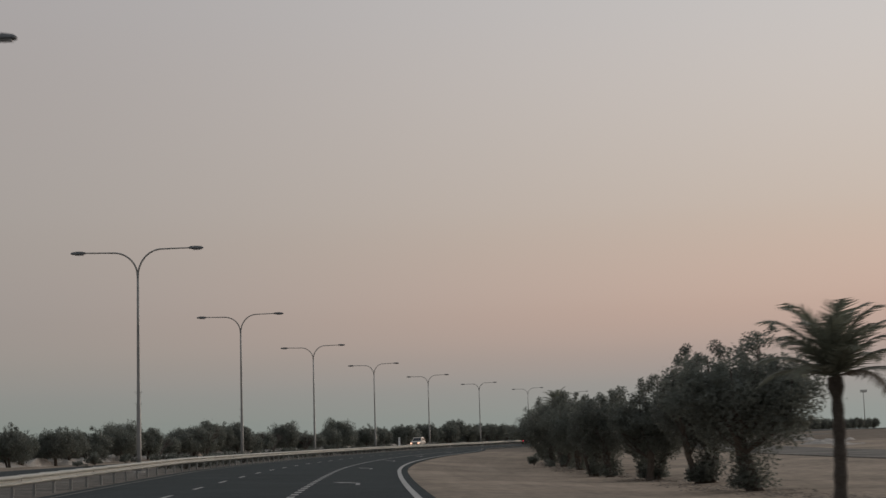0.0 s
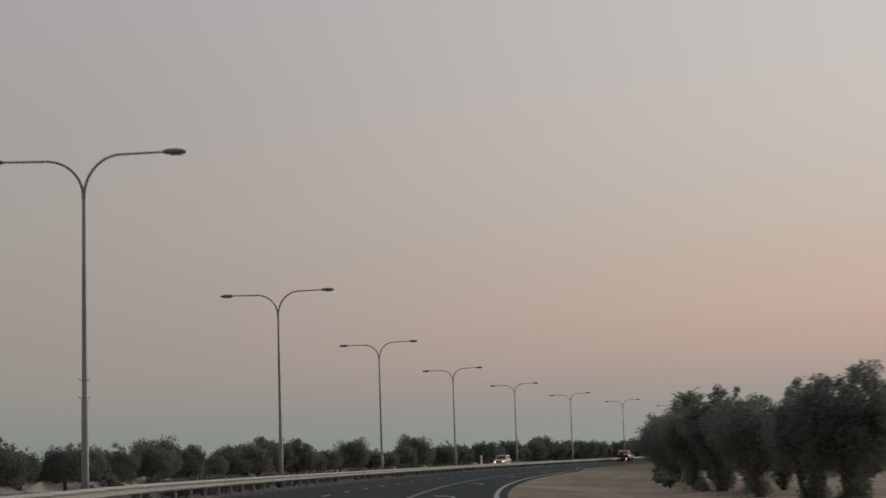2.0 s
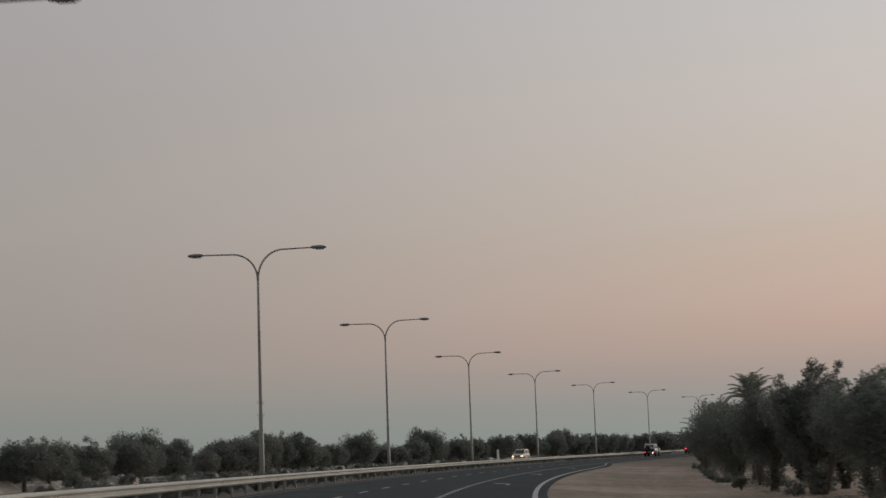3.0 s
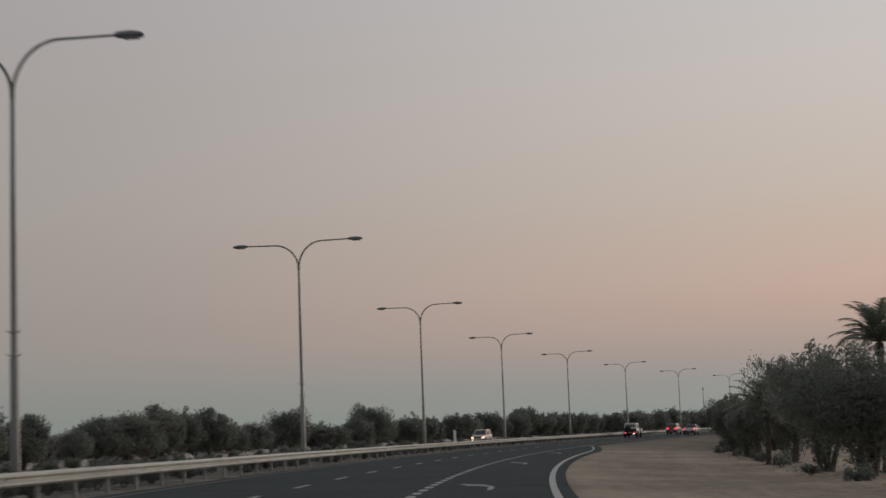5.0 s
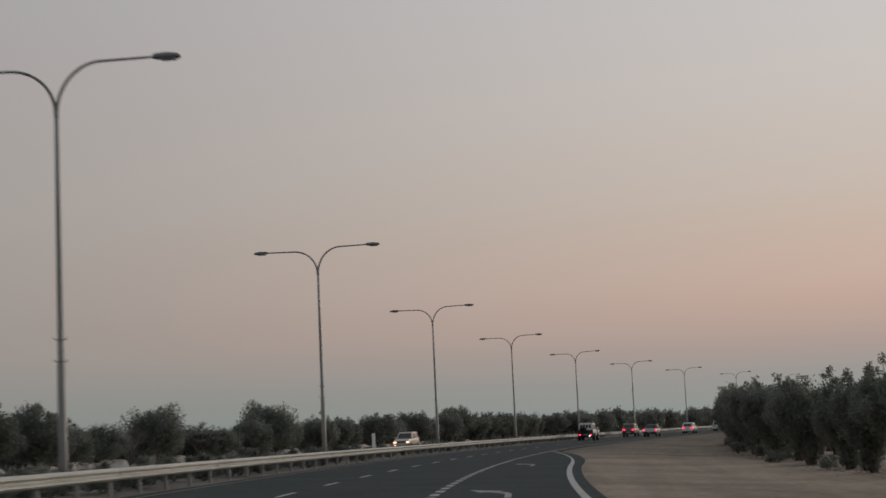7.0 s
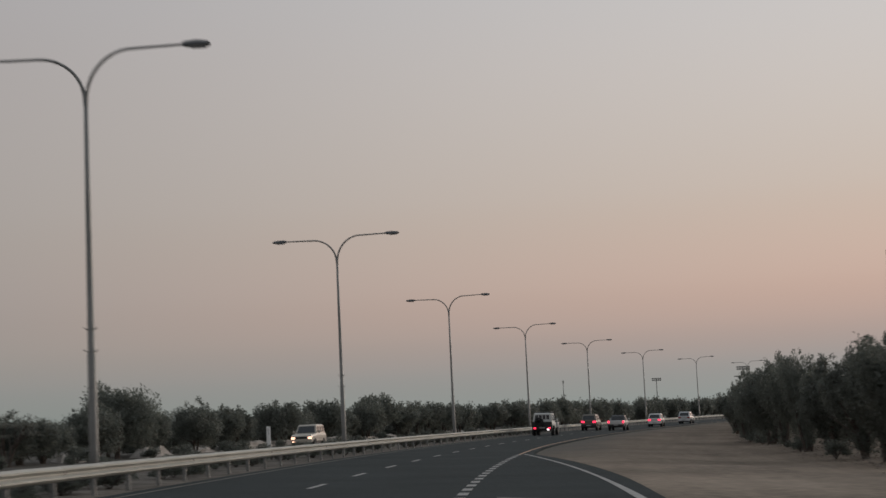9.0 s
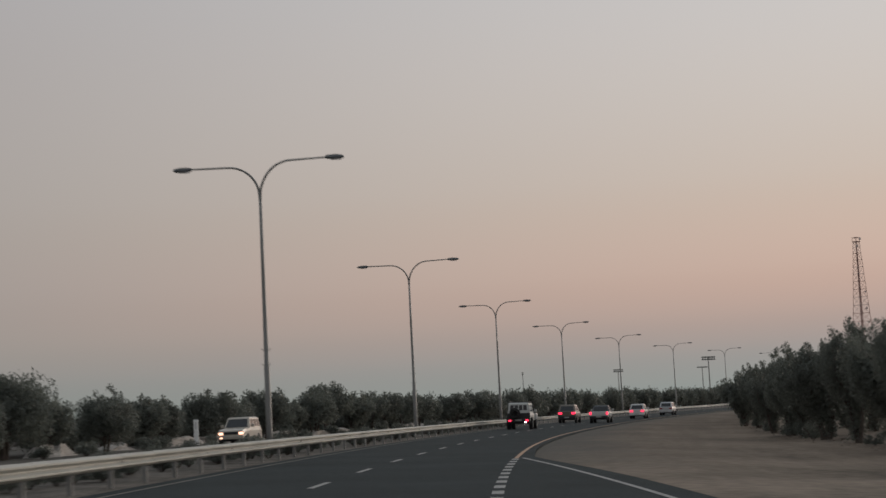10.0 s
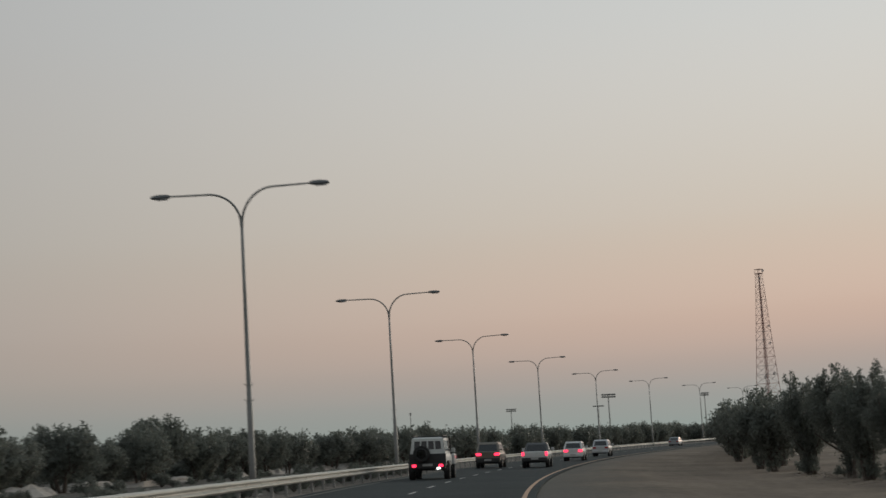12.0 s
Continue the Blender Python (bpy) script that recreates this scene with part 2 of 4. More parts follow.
CAR_SILVER = material("car_paint_silver", (0.45, 0.46, 0.47), 0.35, 0.4, vary=0.05, scale=1.5, coat=0.6)
CAR_GREY = material("car_paint_grey", (0.25, 0.26, 0.27), 0.35, 0.3, vary=0.06, scale=1.5, coat=0.6)
CAR_DARK = material("car_paint_dark", (0.05, 0.052, 0.055), 0.35, vary=0.08, scale=1.5, coat=0.5)
BLACK_TRIM = material("black_plastic", (0.02, 0.02, 0.021), 0.6, vary=0.2)
RUBBER = material("tyre_rubber", (0.018, 0.018, 0.018), 0.85, vary=0.25, scale=6)
GLASS = material("tinted_glass", (0.015, 0.017, 0.02), 0.08, vary=0.1, spec=0.6)
PLATE = material("number_plate", (0.33, 0.33, 0.32), 0.5, vary=0.05)
TAIL_LIT = material("tail_light_lit", (0.5, 0.02, 0.03), 0.3, vary=0.05, emit=(1.0, 0.025, 0.075), emit_strength=3.0)
TAIL_DIM = material("tail_light_unlit", (0.30, 0.02, 0.02), 0.25, vary=0.05)
REVERSE = material("white_rear_lamp", (0.7, 0.7, 0.7), 0.3, vary=0.05, emit=(1.0, 0.95, 0.95), emit_strength=3.0)
HEAD_LIT = material("head_light_lit", (0.8, 0.75, 0.7), 0.3, vary=0.05, emit=(1.0, 0.52, 0.34), emit_strength=2.6)


def let_light_through(mat, share):
    """Thin leaves reflect light and pass a share as large through."""
    n, l = mat.node_tree.nodes, mat.node_tree.links
    bsdf = n["Principled BSDF"]
    thin = n.new("ShaderNodeBsdfTranslucent")
    dim = n.new("ShaderNodeHueSaturation")
    dim.inputs["Value"].default_value = share
    l.new(bsdf.inputs["Base Color"].links[0].from_socket, dim.inputs["Color"])
    l.new(dim.outputs[0], thin.inputs["Color"])
    both = n.new("ShaderNodeAddShader")
    l.new(bsdf.outputs[0], both.inputs[0])
    l.new(thin.outputs[0], both.inputs[1])
    l.new(both.outputs[0], n["Material Output"].inputs["Surface"])


for leafy in (LEAF, LEAF_GREY, PALM_LEAF):
    let_light_through(leafy, 0.9)


# ---------------------------------------------------------------- building helpers
def mesh_of(name, bm, mat):
    me = bpy.data.meshes.new(name)
    bm.to_mesh(me)
    bm.free()
    if mat:
        me.materials.append(mat)
    return me


def part(name, bm, mat, parent=None, label="", m=None, smooth=False):
    """Links a bmesh (or a ready mesh) as one object under a thing."""
    me = bm if isinstance(bm, bpy.types.Mesh) else mesh_of(name, bm, mat)
    if smooth:
        for p in me.polygons:
            p.use_smooth = True
    ob = new(name, me)
    ob.parent = parent
    if m is not None:
        ob.matrix_basis = m
    if label:
        ob["label"] = label
    return ob


def thing(name, m, label, category, group="", kind=""):
    return_ob = new(name)
    return_ob.empty_display_size = 0.2
    return_ob.matrix_basis = m
    return tagged(return_ob, label, category, group, kind)


def add_box(bm, lo, hi, bevel=0.0):
    verts = [bm.verts.new((x, y, z)) for x in (lo[0], hi[0]) for y in (lo[1], hi[1]) for z in (lo[2], hi[2])]
    faces = [(0, 1, 3, 2), (4, 6, 7, 5), (0, 4, 5, 1), (2, 3, 7, 6), (0, 2, 6, 4), (1, 5, 7, 3)]
    made = [bm.faces.new([verts[i] for i in f]) for f in faces]
    if bevel:
        edges = {e for f in made for e in f.edges}
        bmesh.ops.bevel(bm, geom=list(edges), offset=bevel, segments=2, affect="EDGES", profile=0.6)
    return made


def add_tube(bm, points, radii, sides=10, caps=True):
    """A tube along points, with a radius for each."""
    rings = []
    pts = [Vector(p) for p in points]
    for i, p in enumerate(pts):
        way = (pts[min(i + 1, len(pts) - 1)] - pts[max(i - 1, 0)]).normalized()
        ref = Vector((1, 0, 0)) if abs(way.x) < 0.9 else Vector((0, 1, 0))
        a = way.cross(ref).normalized()
        b = way.cross(a)
        rings.append([bm.verts.new(p + radii[i] * (math.cos(k * math.tau / sides) * a + math.sin(k * math.tau / sides) * b))
                      for k in range(sides)])
    for r, q in zip(rings, rings[1:]):
        for k in range(sides):
            bm.faces.new((r[k], r[(k + 1) % sides], q[(k + 1) % sides], q[k]))
    if caps:
        bm.faces.new(rings[0][::-1])
        bm.faces.new(rings[-1])


def add_loft(bm, sections, close=True):
    """Joins rings of points of equal count into a closed body."""
    rings = [[bm.verts.new(p) for p in ring] for ring in sections]
    n = len(rings[0])
    for r, q in zip(rings, rings[1:]):
        for k in range(n):
            bm.faces.new((r[k], r[(k + 1) % n], q[(k + 1) % n], q[k]))
    if close:
        bm.faces.new(rings[0][::-1])
        bm.faces.new(rings[-1])


def ready(bm):
    bmesh.ops.recalc_face_normals(bm, faces=bm.faces)
    return bm


def strip(name, s_values, d_left, d_right, lift, mat, across=1, depth=0.0):
    """A ribbon that follows the road between two offsets (numbers or functions of s)."""
    bm = bmesh.new()
    rows = []
    for s in s_values:
        a = d_left(s) if callable(d_left) else d_left
        b = d_right(s) if callable(d_right) else d_right
        rows.append([bm.verts.new(at(s, a + (b - a) * k / across, lift)) for k in range(across + 1)])
    for r, q in zip(rows, rows[1:]):
        for k in range(across):
            bm.faces.new((r[k], r[k + 1], q[k + 1], q[k]))
    if depth:
        low = [(bm.verts.new(r[0].co - Vector((0, 0, depth))), bm.verts.new(r[-1].co - Vector((0, 0, depth)))) for r in rows]
        for i in range(len(rows) - 1):
            bm.faces.new((low[i][0], rows[i][0], rows[i + 1][0], low[i + 1][0]))
            bm.faces.new((rows[i][-1], low[i][1], low[i + 1][1], rows[i + 1][-1]))
    return mesh_of(name, ready(bm), mat)


def smoothstep(a, b, v):
    t = min(1, max(0, (v - a) / (b - a)))
    return t * t * (3 - 2 * t)


# ---------------------------------------------------------------- ground
def build_ground():
    s_vals = np.concatenate([np.array([-2500, -1200, -600, -350]), np.arange(-220, 620, 4.0), np.array([640, 680, 740, 820, 950, 1150, 1500, 2200, 3500])])
    d_vals = np.concatenate([np.array([-4000, -2000, -900, -450, -250, -160, -110]), np.arange(-80, -20, 5.0), np.arange(-20, 2, 1.5),
                             np.array([2.2, 2.4, 6, 10, 13.9, 14.3, 14.8]), np.arange(15.5, 34, 1.2), np.array([36, 40, 46, 54, 65, 80, 110, 160, 240, 360, 520])])
    bm = bmesh.new()
    place = {}
    rows = []
    for s in s_vals:
        row = []
        for d in d_vals:
            p = at(s, d)
            paved_right = pave_right(s)
            if 2.3 < d < paved_right or -18.5 < d < -9.5:
                p.z -= 0.10
            else:
                off = min(abs(d - 2.3), abs(d - paved_right), abs(d + 9.5), abs(d + 18.5))
                rough = smoothstep(0.3, 5, off)
                p.z += 0.10 * rough * noise.noise((p.x * 0.22, p.y * 0.22, 0)) + 0.16 * rough * noise.noise((p.x * 0.06, p.y * 0.06, 4)) - 0.02
                if d < -20:
                    p.z += 0.35 * smoothstep(-20, -27, d) * max(0, noise.noise((p.x * 0.12, p.y * 0.12, 9)) + 0.25)
                if d > 30:
                    p.z += 0.5 * smoothstep(30, 60, d)
                if 39 < d < 56:
                    p.z = at(s, d).z + 0.30
            row.append(bm.verts.new(p))
            place[row[-1]] = (float(s), float(d))
        rows.append(row)
    for r, q in zip(rows, rows[1:]):
        for k in range(len(d_vals) - 1):
            bm.faces.new((r[k], r[k + 1], q[k + 1], q[k]))
    far = [bm.verts.new((x, y, -6)) for x, y in ((-4800, -4800), (4800, -4800), (4800, 4800), (-4800, 4800))]
    bm.faces.new(far)
    rough_strip = [k for k in range(len(d_vals) - 1) if -22 < d_vals[k] and d_vals[k + 1] < 2.5]
    per_row = len(d_vals) - 1
    ready(bm)
    bm.faces.ensure_lookup_table()
    for i, f in enumerate(bm.faces):
        f.material_index = 1 if (i % per_row) in rough_strip and i < per_row * (len(s_vals) - 1) else 0
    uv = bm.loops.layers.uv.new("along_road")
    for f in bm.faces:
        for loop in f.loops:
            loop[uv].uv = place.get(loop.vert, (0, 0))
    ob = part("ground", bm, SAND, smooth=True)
    ob.data.materials.append(SOIL)
    tagged(ob, "pale brown desert sand with shallow tyre tracks", "ground", kind="structure")


def pave_right(s):
    """The paved edge: the joining lane tapers away at its end."""
    line = edge_d(s) if s < 169 else 10.38 + 0.9 * smoothstep(180, 300, s)
    return line + 0.45 - 0.25 * smoothstep(165, 185, s) + 0.25 * smoothstep(120, 140, s) * (1 - smoothstep(150, 172, s))


EDGE = 13.68


def edge_d(s):
    """The white outer line follows the joining lane, then runs in to its end."""
    return EDGE if s < 122 else EDGE - 3.3 * ((min(s, 169) - 122) / 47) ** 2


build_ground()
road_s = [float(v) for v in np.concatenate([np.arange(-220, 620, 3.0), np.arange(620, 1000, 20.0)])]
road = part("road", strip("road", road_s, 2.3, pave_right, 0.0, ASPHALT, across=8, depth=0.15), ASPHALT)
tagged(road, "dark grey asphalt carriageway on a banked bend", "road", kind="structure")
far_road = part("road_opposite", strip("road_opposite", road_s, -18.5, -9.5, 0.0, ASPHALT, across=4, depth=0.15), ASPHALT)
tagged(far_road, "dark asphalt carriageway beyond the median", "road", kind="structure")

side_road = part("service_road", strip("service_road", [float(v) for v in np.arange(-160, 420, 5.0)], 42.0, 52.0, 0.36, DUSTY_TRACK, across=3, depth=0.12), DUSTY_TRACK)
tagged(side_road, "dusty grey service road across the sand", "road", kind="structure")

LANE_1, LANE_2 = 6.47, 10.25
part("inner_edge_line", strip("inner_edge_line", road_s, 2.76, 2.87, 0.006, FADED_PAINT), None, road, "faded yellow edge line")


part("outer_edge_line", strip("outer_edge_line", [float(v) for v in np.arange(-220, 168.6, 1.5)], lambda s: edge_d(s) - 0.1 + 0.04 * smoothstep(122, 138, s), lambda s: edge_d(s) + 0.1 - 0.04 * smoothstep(122, 138, s), 0.006, WHITE_PAINT), None, road, "white outer edge line")
part("shoulder_line", strip("shoulder_line", [float(v) for v in np.arange(168, 620, 2.0)],
                            lambda s: 10.18 + 0.9 * smoothstep(180, 300, s), lambda s: 10.32 + 0.9 * smoothstep(180, 300, s), 0.006, YELLOW_PAINT), None, road, "yellow shoulder line")


def flat_piece(name, outline, mat):
    bm = bmesh.new()
    bm.faces.new([bm.verts.new((x, y, 0)) for x, y in outline])
    return mesh_of(name, bm, mat)


dash = flat_piece("lane_dash", [(-0.07, -1.5), (0.07, -1.5), (0.07, 1.5), (-0.07, 1.5)], WHITE_PAINT)
for k in range(-14, 60):
    part("lane_dash", dash, None, road, m=lean_on_road(78.2 + 9.0 * k, LANE_1, 0.007))
block = flat_piece("short_dash", [(-0.11, -0.6), (0.11, -0.6), (0.11, 0.6), (-0.11, 0.6)], WHITE_PAINT)
for k in range(110):
    part("short_dash", block, None, road, m=lean_on_road(167.0 - 2.4 * k, LANE_2, 0.007))
arrow = flat_piece("merge_arrow", [(0.0, -3.0), (0.16, -3.0), (0.16, -0.6), (0.05, 0.4), (-0.22, 1.1), (-0.05, 1.5), (-0.95, 2.4), (-0.62, 0.5), (-0.42, 0.75), (-0.16, 0.1), (0.0, -0.7)], WORN_PAINT)
for s in (-26.0, 12.0, 50.0, 86.0, 122.0):
    part("merge_arrow", arrow, None, road, m=lean_on_road(s, 11.9, 0.007))


# ---------------------------------------------------------------- guard rail
def build_rail():
    rail = thing("guard_rail", on_road(0, 2.0), "galvanised steel W-beam crash barrier on short posts", "guard rail")
    inv = rail.matrix_basis.inverted()
    pitch = 3.15
    # the beam's corrugated section, y along the road
    prof = [(0.0, 0.40), (0.045, 0.42), (0.085, 0.455), (0.085, 0.49), (0.045, 0.52), (0.01, 0.545), (0.01, 0.575), (0.045, 0.60), (0.085, 0.63), (0.085, 0.665), (0.045, 0.70), (0.0, 0.72)]
    bm = bmesh.new()
    half = pitch / 2 + 0.09
    rows = []
    for y in (-half, half):
        rows.append([bm.verts.new((x, y, z)) for x, z in prof] + [bm.verts.new((x - 0.012, y, z)) for x, z in reversed(prof)])
    n = len(rows[0])
    for k in range(n):
        bm.faces.new((rows[0][k], rows[0][(k + 1) % n], rows[1][(k + 1) % n], rows[1][k]))
    bm.faces.new(rows[0][::-1]); bm.faces.new(rows[1])
    beam = mesh_of("beam", ready(bm), RAIL_STEEL)
    bm = bmesh.new()
    add_box(bm, (-0.22, -0.05, -0.25), (-0.13, 0.05, 0.70))
    add_box(bm, (-0.13, -0.06, 0.44), (-0.014, 0.06, 0.68))
    post = mesh_of("post", ready(bm), GALV)
    bm = bmesh.new()
    add_box(bm, (0.088, -0.02, 0.53), (0.10, 0.02, 0.60))
    bolt = mesh_of("bolt_plate", ready(bm), DARK_METAL)
    for k in range(-45, 175):
        s = k * pitch
        m = inv @ on_road(s, 2.0)
        part("beam", beam, None, rail, m=inv @ on_road(s + pitch / 2, 2.0))
        part("post", post, None, rail, m=m)
        if k % 4 == 0:
            part("bolt_plate", bolt, None, rail, m=m)


build_rail()


# ---------------------------------------------------------------- street lamps
def build_lamp():
    lamp = thing("street_lamp", on_road(0, 0), "tall grey steel street lamp with two curved arms", "street lamp", "lamps along the median")
    hj, arm_l, arm_r = 10.55, 3.55, 3.50
    bm = bmesh.new()
    add_tube(bm, [(0, 0, -0.3), (0, 0, 0.9), (0, 0, 3.48), (0, 0, 3.52), (0, 0, 7.5), (0, 0, hj)], [0.124, 0.122, 0.116, 0.099, 0.076, 0.056], 14)
    part("pole", bm, GALV, lamp, smooth=True)
    bm = bmesh.new()
    add_tube(bm, [(0, 0, -0.2), (0, 0, 0.04)], [0.32, 0.32], 16)
    add_box(bm, (-0.23, -0.23, 0.03), (0.23, 0.23, 0.06))
    part("base_plate", bm, CONCRETE, lamp)
    for side, reach, rise in ((-1, arm_l, 1.12), (1, arm_r, 1.28)):
        bm = bmesh.new()
        pts, rad = [(0.0, 0, hj - 0.35)], [0.055]
        for k in range(0, 15):
            a = k / 14 * math.pi / 2
            pts.append((side * (0.02 + 1.28 * (1 - math.cos(a))), 0, hj - 0.15 + (rise + 0.12) * math.sin(a)))
            rad.append(0.052 - 0.012 * k / 14)
        pts.append((side * (reach - 0.62), 0, hj + rise))
        rad.append(0.034)
        add_tube(bm, pts, rad, 10)
        part("arm", bm, GALV, lamp, smooth=True)
        bm = bmesh.new()
        x0, x1 = side * (reach - 0.78), side * reach
        z = hj + rise
        rings = []
        for f, w, t, b in ((0.0, 0.07, 0.045, -0.045), (0.14, 0.12, 0.075, -0.07), (0.55, 0.17, 0.085, -0.085), (0.9, 0.14, 0.05, -0.07), (1.0, 0.07, 0.01, -0.04)):
            x = x0 + (x1 - x0) * f
            rings.append([(x, -w, z + b * 0.4), (x, -w * 0.7, z + t), (x, w * 0.7, z + t), (x, w, z + b * 0.4), (x, w * 0.8, z + b), (x, -w * 0.8, z + b)])
        add_loft(bm, rings)
        head = part("lamp_head", ready(bm), HEAD_METAL, lamp, "dark cast lamp head, unlit")
        bm = bmesh.new()
        add_box(bm, (min(x0, x1) + 0.24, -0.11, z - 0.115), (max(x0, x1) - 0.12, 0.11, z - 0.08), 0.012)
        part("lens", bm, LENS, head)
    for z, r in ((4.15, 0.095), (3.55, 0.098)):
        bm = bmesh.new()
        add_tube(bm, [(0, 0, z - 0.03), (0, 0, z + 0.03)], [r + 0.004, r + 0.004], 14)
        for side in (-1, 1):
            add_tube(bm, [(side * r * 0.9, 0, z), (side * (r + 0.05), 0, z + 0.02), (side * (r + (0.12 if side < 0 else 0.07)), 0, z + 0.08)], [0.016, 0.014, 0.01], 6)
        part("banner_bracket", bm, GALV, lamp)
    return lamp


lamp_s = [-90.4, -45.2, 0.0, 45.2, 90.4, 135.9, 181.3, 227.2, 273.2, 318.7, 364.6, 411.8, 458.9, 505.6, 551.0, 597.0]
first_lamp = build_lamp()
first_lamp.matrix_basis = on_road(lamp_s[0], 0.0)
for s in lamp_s[1:]:
    copy_thing(first_lamp, on_road(s, 0.0) @ Matrix.Diagonal((1, 1, 1.03 if s == -45.2 else 1.0, 1)))


# ---------------------------------------------------------------- trees
rng = random.Random(7)


def leaf_cloud(bm, blobs, count, size, r):
    """Small leaf blades scattered through the outer shell of each blob (centre, radii)."""
    weights = [(b[1][0] * b[1][1] + b[1][1] * b[1][2]) * (b[2] if len(b) > 2 else 1.0) for b in blobs]
    for (c, rad, *_), w in zip(blobs, weights):
        for _ in range(int(count * w / sum(weights))):
            v = Vector((r.gauss(0, 1), r.gauss(0, 1), r.gauss(0, 1))).normalized()
            k = r.random() ** 0.42 * 1.08 + (r.random() < 0.10) * r.uniform(0.0, 0.3)
            p = Vector(c) + Vector((v.x * rad[0], v.y * rad[1], v.z * rad[2])) * k
            if p.z < 0.15:
                continue
            a = (v * 0.4 + Vector((r.gauss(0, 0.7), r.gauss(0, 0.7), r.gauss(0.3, 0.75)))).normalized()
            b = a.cross(v + Vector((r.gauss(0, 0.35), r.gauss(0, 0.35), r.gauss(0, 0.35)))).normalized()
            l, h = size * r.uniform(0.7, 1.5), size * r.uniform(0.4, 0.7)
            bm.faces.new([bm.verts.new(q) for q in (p - a * l, p + b * h + a * (l * 0.3), p + a * l - b * h)])


def tree_meshes(seed, width, tall, skirt, plumes, fat=1.0, leaves=16000, leaf=0.075, airy=0.75, flare=0.26):
    """Trunk and crown meshes of one tree of about the given crown width and height (metres)."""
    r = random.Random(seed)
    trunk = bmesh.new()
    stems = r.choice((1, 1, 2, 3))
    blobs = []
    for k in range(stems):
        lean = Vector((r.uniform(-0.2, 0.2), r.uniform(-0.2, 0.2), 1)) + Vector((0.2 * (k - (stems - 1) / 2), 0, 0))
        base = Vector((0.16 * (k - (stems - 1) / 2), r.uniform(-0.1, 0.1), -0.15))
        top = base + lean * tall * 0.5
        mid = base.lerp(top, 0.5) + Vector((r.uniform(-0.12, 0.12), r.uniform(-0.12, 0.12), 0))
        w = 0.165 / stems ** 0.45 * tall / 4.2
        add_tube(trunk, [base, base.lerp(mid, 0.3), mid, top], [w * 1.5, w, w * 0.95, w * 0.55], 8)
        for j in range(6):
            a = j * math.tau / 6 + r.uniform(-0.5, 0.5)
            start = base.lerp(top, r.uniform(0.45, 0.95))
            tip = start + Vector((math.cos(a) * width * r.uniform(0.18, 0.36), math.sin(a) * width * r.uniform(0.18, 0.36), tall * r.uniform(0.12, 0.36)))
            add_tube(trunk, [start, start.lerp(tip, 0.5) + Vector((0, 0, -0.06)), tip], [w * 0.45, w * 0.3, w * 0.1], 6)
    crown = bmesh.new()
    low = tall * skirt
    if fat > 1.5:
        # broad rounded crown: clumps over a dome that comes down almost to the ground
        half = (tall * 0.86 - low) / 2
        blobs.append(((0, 0, low + half), (width * 0.36, width * 0.36, half * 0.86)))
        for k in range(26):
            up = 1 - 1.7 * (k + 0.5) / 26
            a = k * 2.399 + r.uniform(-0.3, 0.3)
            out = math.sqrt(max(0, 1 - up * up)) ** 0.8
            swell = r.uniform(0.62, 1.14)
            rad = width * r.uniform(0.08, 0.19)
            c = (math.cos(a) * out * width * 0.38 * swell, math.sin(a) * out * width * 0.38 * swell, low + half * (1 + 0.82 * up * swell))
            blobs.append((c, (rad, rad, rad * r.uniform(0.7, 1.1))))
    else:
        # funnel-shaped mass over the stems
        for k in range(14):
            a = k * 2.399 + r.uniform(-0.4, 0.4)
            g = (k + 0.5) / 14
            reach = width * (0.36 - flare + flare * g) * r.uniform(0.75, 1.1)
            rad = width * r.uniform(0.13, 0.19) * (0.72 + 0.4 * g)
            blobs.append(((math.cos(a) * reach, math.sin(a) * reach, low + tall * (0.06 + 0.37 * g) * r.uniform(0.9, 1.1)), (rad, rad, rad * r.uniform(0.9, 1.3))))
        blobs.append(((0, 0, low + (tall - low) * 0.34), (width * 0.36, width * 0.36, (tall - low) * 0.33)))
        blobs.append(((0, 0, low + 0.05), (width * 0.15, width * 0.15, tall * 0.2)))
        # suckers round the foot
        thick = r.uniform(0.75, 1.35)
        for k in range(5):
            blobs.append(((r.uniform(-0.3, 0.3), r.uniform(-0.3, 0.3), r.uniform(0.15, 0.75)), (0.26 * thick, 0.26 * thick, 0.36), 0.9))
    # plumes that rise out of it to uneven tops
    for k in range(plumes):
        a = k * 2.399 + r.uniform(-0.5, 0.5)
        f = (k + 0.5) / plumes
        reach = width * 0.36 * math.sqrt(f) * r.uniform(0.7, 1.05)
        peak = tall * (1.0 - 0.28 * f ** 1.5) * r.uniform(0.80, 1.06)
        foot = low + (tall - low) * 0.3
        rad = width * r.uniform(0.075, 0.12) * (1.0 if fat > 1.5 else fat)
        lean = Vector((math.cos(a), math.sin(a), 0)) * 0.12 * r.uniform(0, 1)
        shoot = Vector((math.cos(a) * reach, math.sin(a) * reach, 0))
        add_tube(trunk, [shoot * 0.4 + Vector((0, 0, foot * 0.8)), shoot + Vector((0, 0, foot)), shoot + lean * (peak - foot) + Vector((0, 0, peak * 0.95))], [0.05, 0.03, 0.012], 5)
        for q in range(9):
            g = q / 8
            z = foot + (peak - foot) * (0.18 + 0.76 * g)
            tuft = rad * r.uniform(0.34, 0.72) * (1.3 - 0.5 * g)
            sway = rad * (1.25 - 0.55 * g)
            c = shoot + Vector((0, 0, z)) + lean * (z - foot) + Vector((r.uniform(-sway, sway), r.uniform(-sway, sway), 0))
            blobs.append((c, (tuft, tuft, tuft * r.uniform(0.7, 1.3)), airy))
